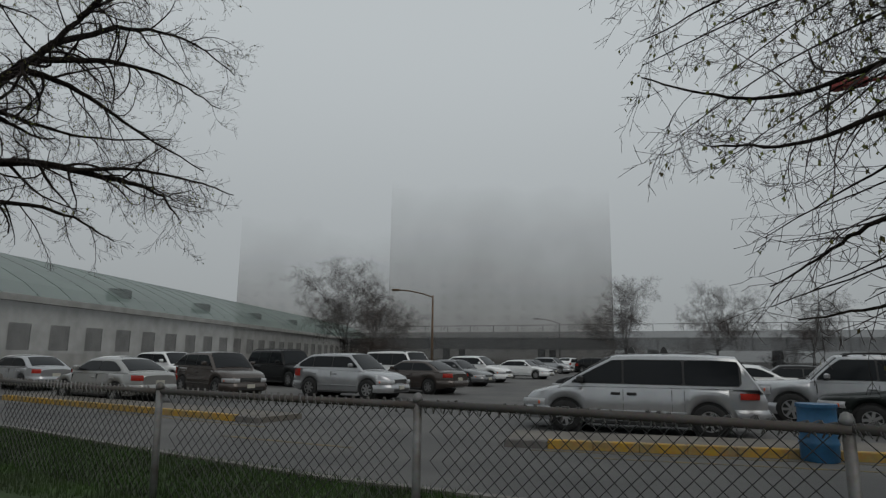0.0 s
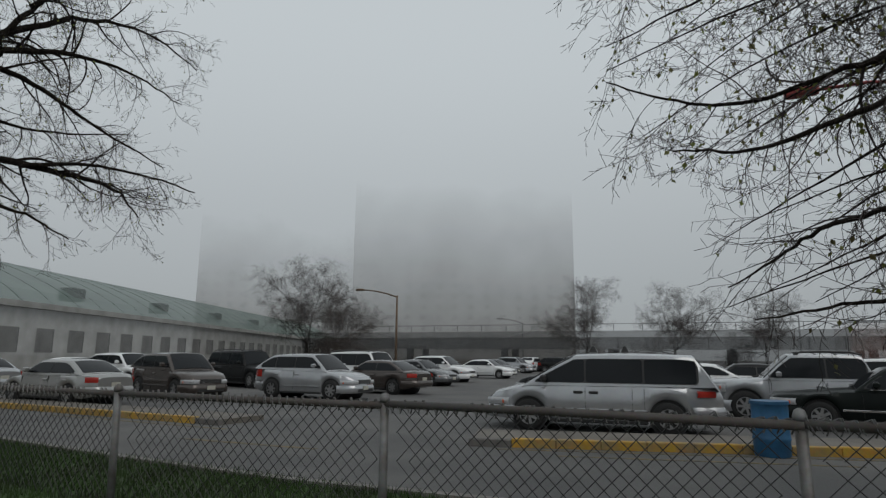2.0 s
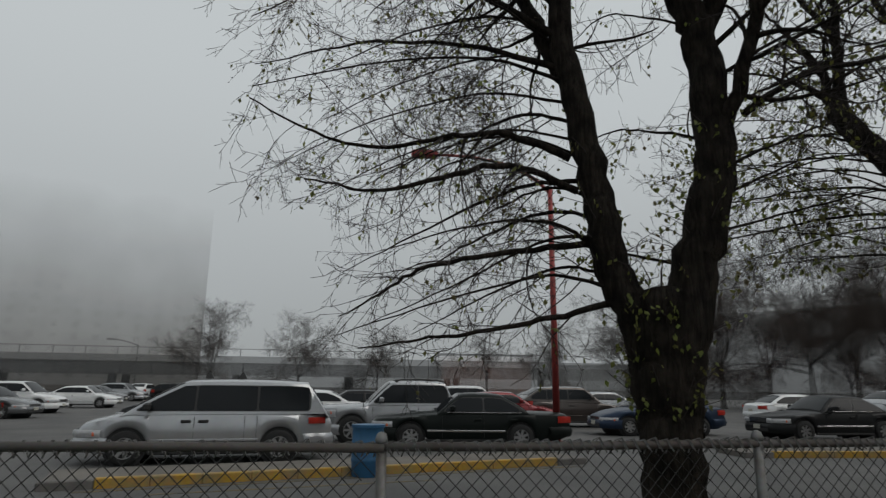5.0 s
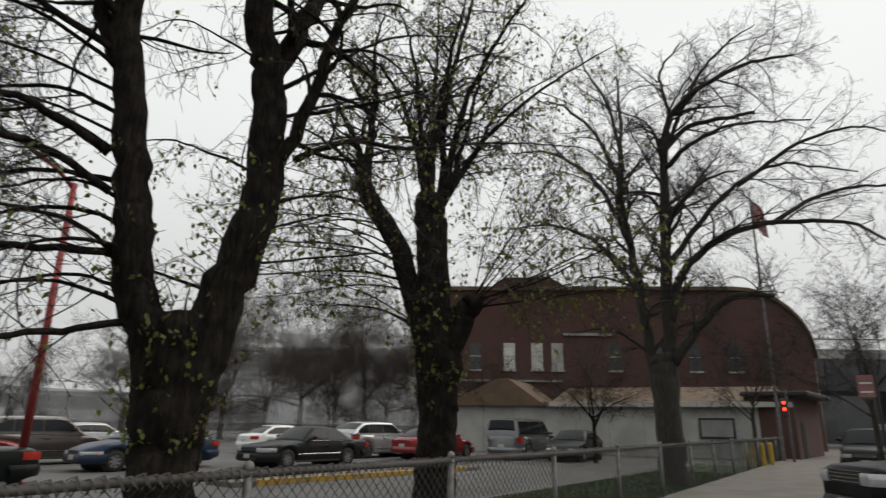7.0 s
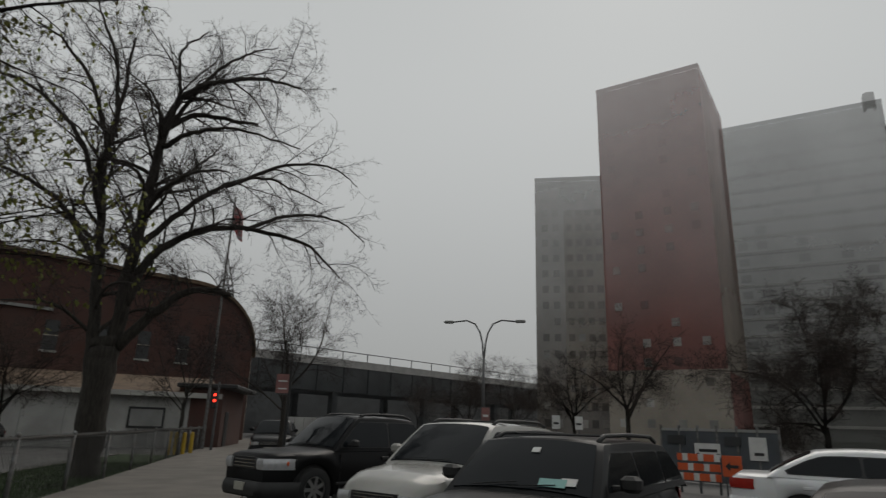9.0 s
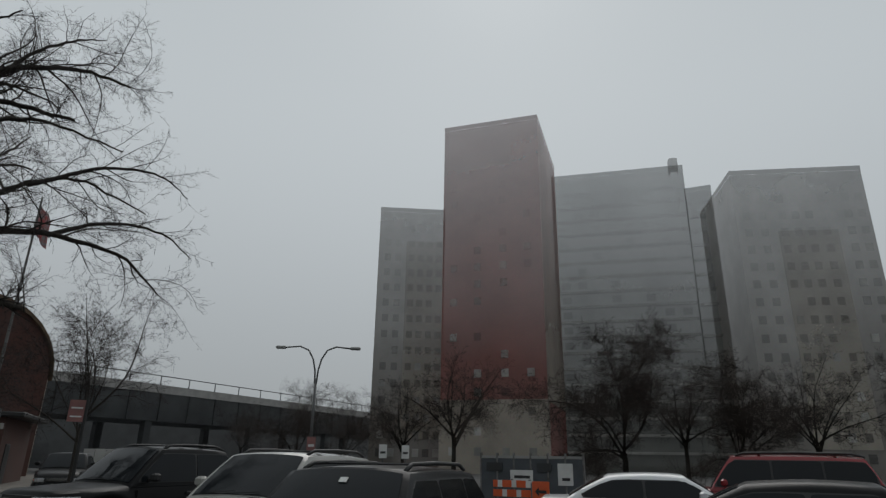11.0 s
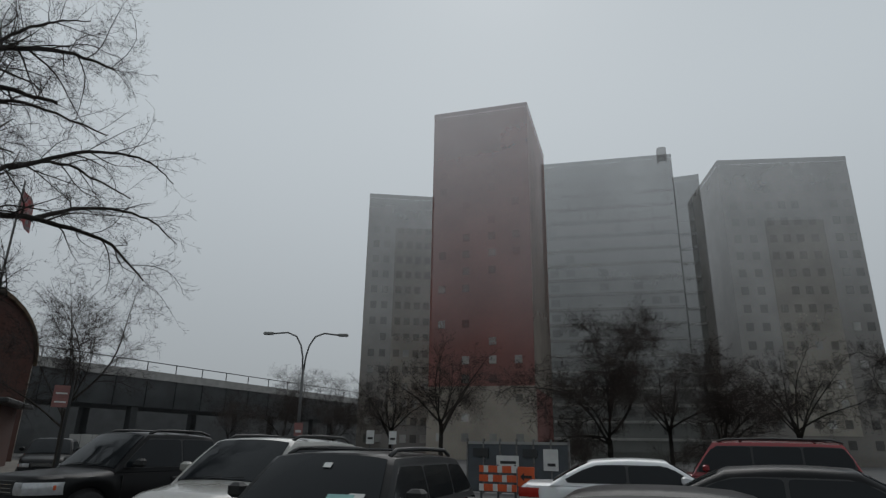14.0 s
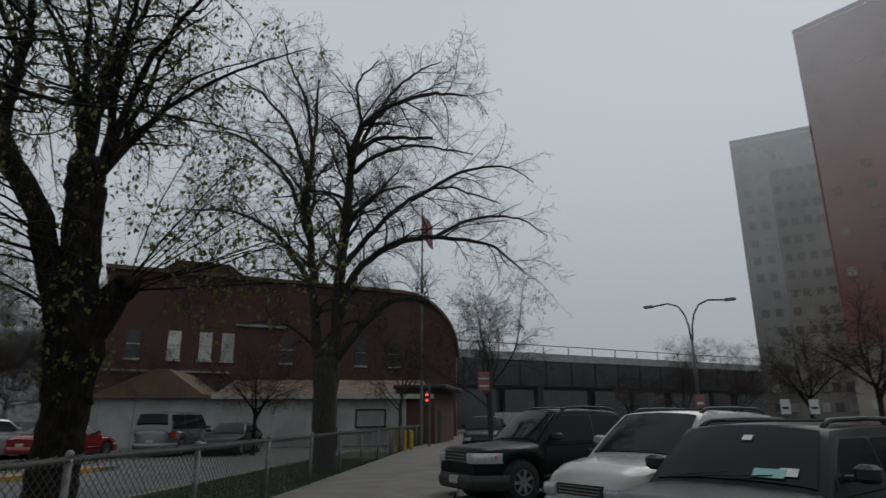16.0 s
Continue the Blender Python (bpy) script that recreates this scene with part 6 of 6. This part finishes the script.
rp = thing("street_lamp", "tall red painted lamp post with curved arm on the car park", "street lamp", Matrix.Translation(bearing(-47.3, 18.4)))
part("pole", MB().tube([Vector((0, 0, -0.05)), Vector((0, 0, 7.6))], [0.10, 0.075], 12), RED_POLE, rp, smooth=True)
part("base_flange", MB().tube([Vector((0, 0, -0.05)), Vector((0, 0, 0.18))], [0.24, 0.2], 12), RED_POLE, rp)
reach = bearing(-36.2, 17.8, 8.55) - bearing(-47.3, 18.4)
arm_pts = [Vector((0, 0, 7.45)), Vector((reach.x * 0.12, reach.y * 0.12, 7.85)), Vector((reach.x * 0.35, reach.y * 0.35, 8.3)), Vector((reach.x * 0.68, reach.y * 0.68, 8.52)), reach]
arm = part("arm", MB().tube(arm_pts, [0.06, 0.055, 0.05, 0.045, 0.045], 8), RED_POLE, rp, smooth=True)
part("lantern", MB().box(-0.1, 0.72, -0.16, 0.16, -0.11, 0.10, Matrix.Translation(reach) @ Matrix.Rotation(math.atan2(reach.y, reach.x), 4, "Z"), chamfer=0.05), RED_POLE, arm)

brl = thing("barrel", "blue plastic barrel standing by the yellow kerb", "barrel", Matrix.Translation(bearing(-30.8, 12.15)))
prof = [(0.27, 0.0), (0.285, 0.03), (0.29, 0.26), (0.305, 0.29), (0.29, 0.32), (0.29, 0.57), (0.305, 0.60), (0.29, 0.63), (0.29, 0.85), (0.30, 0.88), (0.285, 0.90)]
shell = MB().tube([Vector((0, 0, z)) for r, z in prof], [r for r, z in prof], 24, False)
part("shell", shell, BARREL_BLUE, brl, smooth=True)
part("rim", MB().tube([Vector((0, 0, 0.86)), Vector((0, 0, 0.915))], [0.31, 0.31], 24), BARREL_BLUE, brl, "pale blue rim")

sg = thing("parking_sign", "faded red and white street sign on a black post", "sign", Matrix.Translation(bearing(-113.9, 17.6)) @ Matrix.Rotation(radians(-24), 4, "Z"))
part("post", MB().tube([Vector((0, 0, -0.05)), Vector((0, 0, 2.95))], [0.04, 0.04], 8), BLACK, sg)
pl = part("sign_plate", MB().box(-0.025, -0.005, 0.02, 0.36, 2.35, 2.85), SIGN_RED, sg)
for z in (2.45, 2.65):
    part("text_bar", MB().box(-0.032, -0.026, 0.07, 0.31, z, z + 0.035), SIGN_WHITE, pl)

sgn = thing("traffic_signal", "traffic light showing red on a thin pole", "traffic light", Matrix.Translation(bearing(-108.4, 36)))
part("pole", MB().tube([Vector((0, 0, -0.05)), Vector((0, 0, 3.6))], [0.07, 0.06], 10), STEEL_GREY, sgn)
hd = part("signal_head", MB().box(-0.18, 0.05, 0.06, 0.36, 2.2, 3.1, chamfer=0.03), BLACK, sgn)
for z in (2.9, 2.6):
    part("signal_lens", MB().tube([Vector((-0.22, 0.21, z)), Vector((-0.17, 0.21, z))], [0.075, 0.075], 12), RED_SIGNAL, hd, "lit red lens")
part("signal_lens", MB().tube([Vector((-0.2, 0.21, 2.32)), Vector((-0.17, 0.21, 2.32))], [0.1, 0.1], 12), BLACK, hd)

fp = thing("flagpole", "tall thin flagpole with a limp flag", "flagpole", Matrix.Translation(bearing(-107.7, 37.2)))
part("pole", MB().tube([Vector((0, 0, -0.05)), Vector((0, 0, 14.6))], [0.09, 0.05], 8), GALV, fp)
fl = MB()
for i in range(7):
    for j in range(7):
        fl.v.append((0.05 + 0.13 * math.sin(i * 1.3 + j * 0.4), -0.06 - 0.11 * i, 14.2 - j * 0.27 - 0.12 * i))
fl.f = [(i * 7 + j, i * 7 + j + 1, (i + 1) * 7 + j + 1, (i + 1) * 7 + j) for i in range(6) for j in range(6)]
fob = part("flag", fl, FLAG_CLOTH, fp, "limp red and white striped flag")
sol = fob.modifiers.new("thickness", "SOLIDIFY")
sol.thickness = 0.01

bol = thing("bollard", "short yellow steel bollard on the pavement", "bollard", Matrix.Translation(bearing(-105.6, 31.0)), "yellow bollards")
part("tube", MB().tube([Vector((0, 0, 0)), Vector((0, 0, 0.95)), Vector((0, 0, 1.02)), Vector((0, 0, 1.05))], [0.09, 0.09, 0.07, 0.02], 12), YELLOW, bol)
for az, d in ((-106.2, 31.4), (-106.8, 32.6), (-105.1, 31.9), (-107.6, 42.0)):
    copy_thing(bol, Matrix.Translation(bearing(az, d)))

m, L = facing(bearing(-146.6, 25)[:2], bearing(-155.4, 24)[:2])
site = thing("site_fence", "blue-grey plywood site fence with white notices", "fence", m)
n = 6
for i in range(n):
    part("panel", MB().box(i * L / n + 0.02, (i + 1) * L / n - 0.02, 0, 0.06, 0.05, 1.75, chamfer=0.01), BLUE_GREY, site)
for i in range(n + 1):
    part("post", MB().box(i * L / n - 0.03, i * L / n + 0.03, -0.03, 0.09, 0, 1.95), GALV, site)
part("top_rail", MB().box(0, L, -0.02, 0.08, 1.75, 1.85), CONTAINER, site)
for x0, x1, z0, z1 in ((0.30, 0.52, 0.9, 1.35), (0.06, 0.22, 1.3, 1.6), (0.76, 0.9, 0.85, 1.6), (0.56, 0.7, 1.3, 1.6)):
    nt_ = part("notice", MB().box(L * x0, L * x1, -0.05, -0.005, z0, z1), SIGN_WHITE if z0 < 1 else PANE, site)
    if z0 < 1:
        part("text_bar", MB().box(L * x0 + 0.15, L * x1 - 0.1, -0.058, -0.052, z0 + 0.16, z0 + 0.26), BLACK, nt_)
arr = thing("arrow_sign", "orange road-work sign with a black arrow", "sign", facing(bearing(-150.9, 19.4)[:2], bearing(-152.4, 19.3)[:2])[0])
part("panel", MB().box(0, 0.5, -0.02, 0.02, 0.55, 1.1, chamfer=0.015), ORANGE, arr)
part("arrow", MB().prism([(0.08, 0.82), (0.2, 0.70), (0.2, 0.78), (0.42, 0.78), (0.42, 0.86), (0.2, 0.86), (0.2, 0.94)], -0.034, -0.022), BLACK, arr)
for x in (0.08, 0.42):
    part("leg", MB().box(x - 0.02, x + 0.02, 0.0, 0.04, 0, 0.56), STEEL_DARK, arr)
bm_, L = facing(bearing(-147.6, 20.6)[:2], bearing(-150.8, 20.2)[:2])
bar = thing("barricade", "orange and white striped road barricade", "barrier", bm_, "barricades")
for k, z in enumerate((0.35, 0.62, 0.89)):
    for i in range(8):
        part("stripe_board", MB().box(i * L / 8, (i + 1) * L / 8 - 0.004, -0.02, 0.02, z, z + 0.2), ORANGE if (i + k) % 3 else SIGN_WHITE, bar)
for x in (0.05, L / 2, L - 0.05):
    part("leg", MB().box(x - 0.03, x + 0.03, 0.022, 0.07, 0, 1.12), STEEL_DARK, bar)
for az, d, hgt in ((-137.6, 30, 2.3), (-139.6, 31, 2.3), (-131.3, 28, 2.5)):
    q = thing("street_sign", "white street sign on a thin post", "sign", facing(bearing(az, d)[:2], bearing(az - 1, d)[:2])[0], "street signs")
    part("post", MB().tube([Vector((0.2, 0.06, -0.05)), Vector((0.2, 0.06, hgt))], [0.03, 0.03], 6), STEEL_DARK, q)
    pp = part("sign_plate", MB().box(0.02, 0.38, -0.01, 0.01, hgt - 0.6, hgt), SIGN_WHITE if az < -135 else SIGN_RED, q)
    part("text_bar", MB().box(0.08, 0.32, -0.018, -0.012, hgt - 0.4, hgt - 0.3), BLACK if az < -135 else SIGN_WHITE, pp)
hoard, L = facing(bearing(-114.3, 46)[:2], bearing(-117.4, 46)[:2])
hb = thing("hoarding", "white site hoarding below the viaduct", "fence", hoard)
for i in range(4):
    part("panel", MB().box(i * L / 4 + 0.01, (i + 1) * L / 4 - 0.01, 0, 0.08, 0, 2.0, chamfer=0.01), WHITE_WALL, hb)

# far sides and roofs of hazed things are made wholly clear, so only sky shows through their fronts
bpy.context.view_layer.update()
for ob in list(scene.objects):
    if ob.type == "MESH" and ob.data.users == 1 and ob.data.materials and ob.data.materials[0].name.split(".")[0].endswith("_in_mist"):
        ob.data.materials.append(CLEAR_BACK)
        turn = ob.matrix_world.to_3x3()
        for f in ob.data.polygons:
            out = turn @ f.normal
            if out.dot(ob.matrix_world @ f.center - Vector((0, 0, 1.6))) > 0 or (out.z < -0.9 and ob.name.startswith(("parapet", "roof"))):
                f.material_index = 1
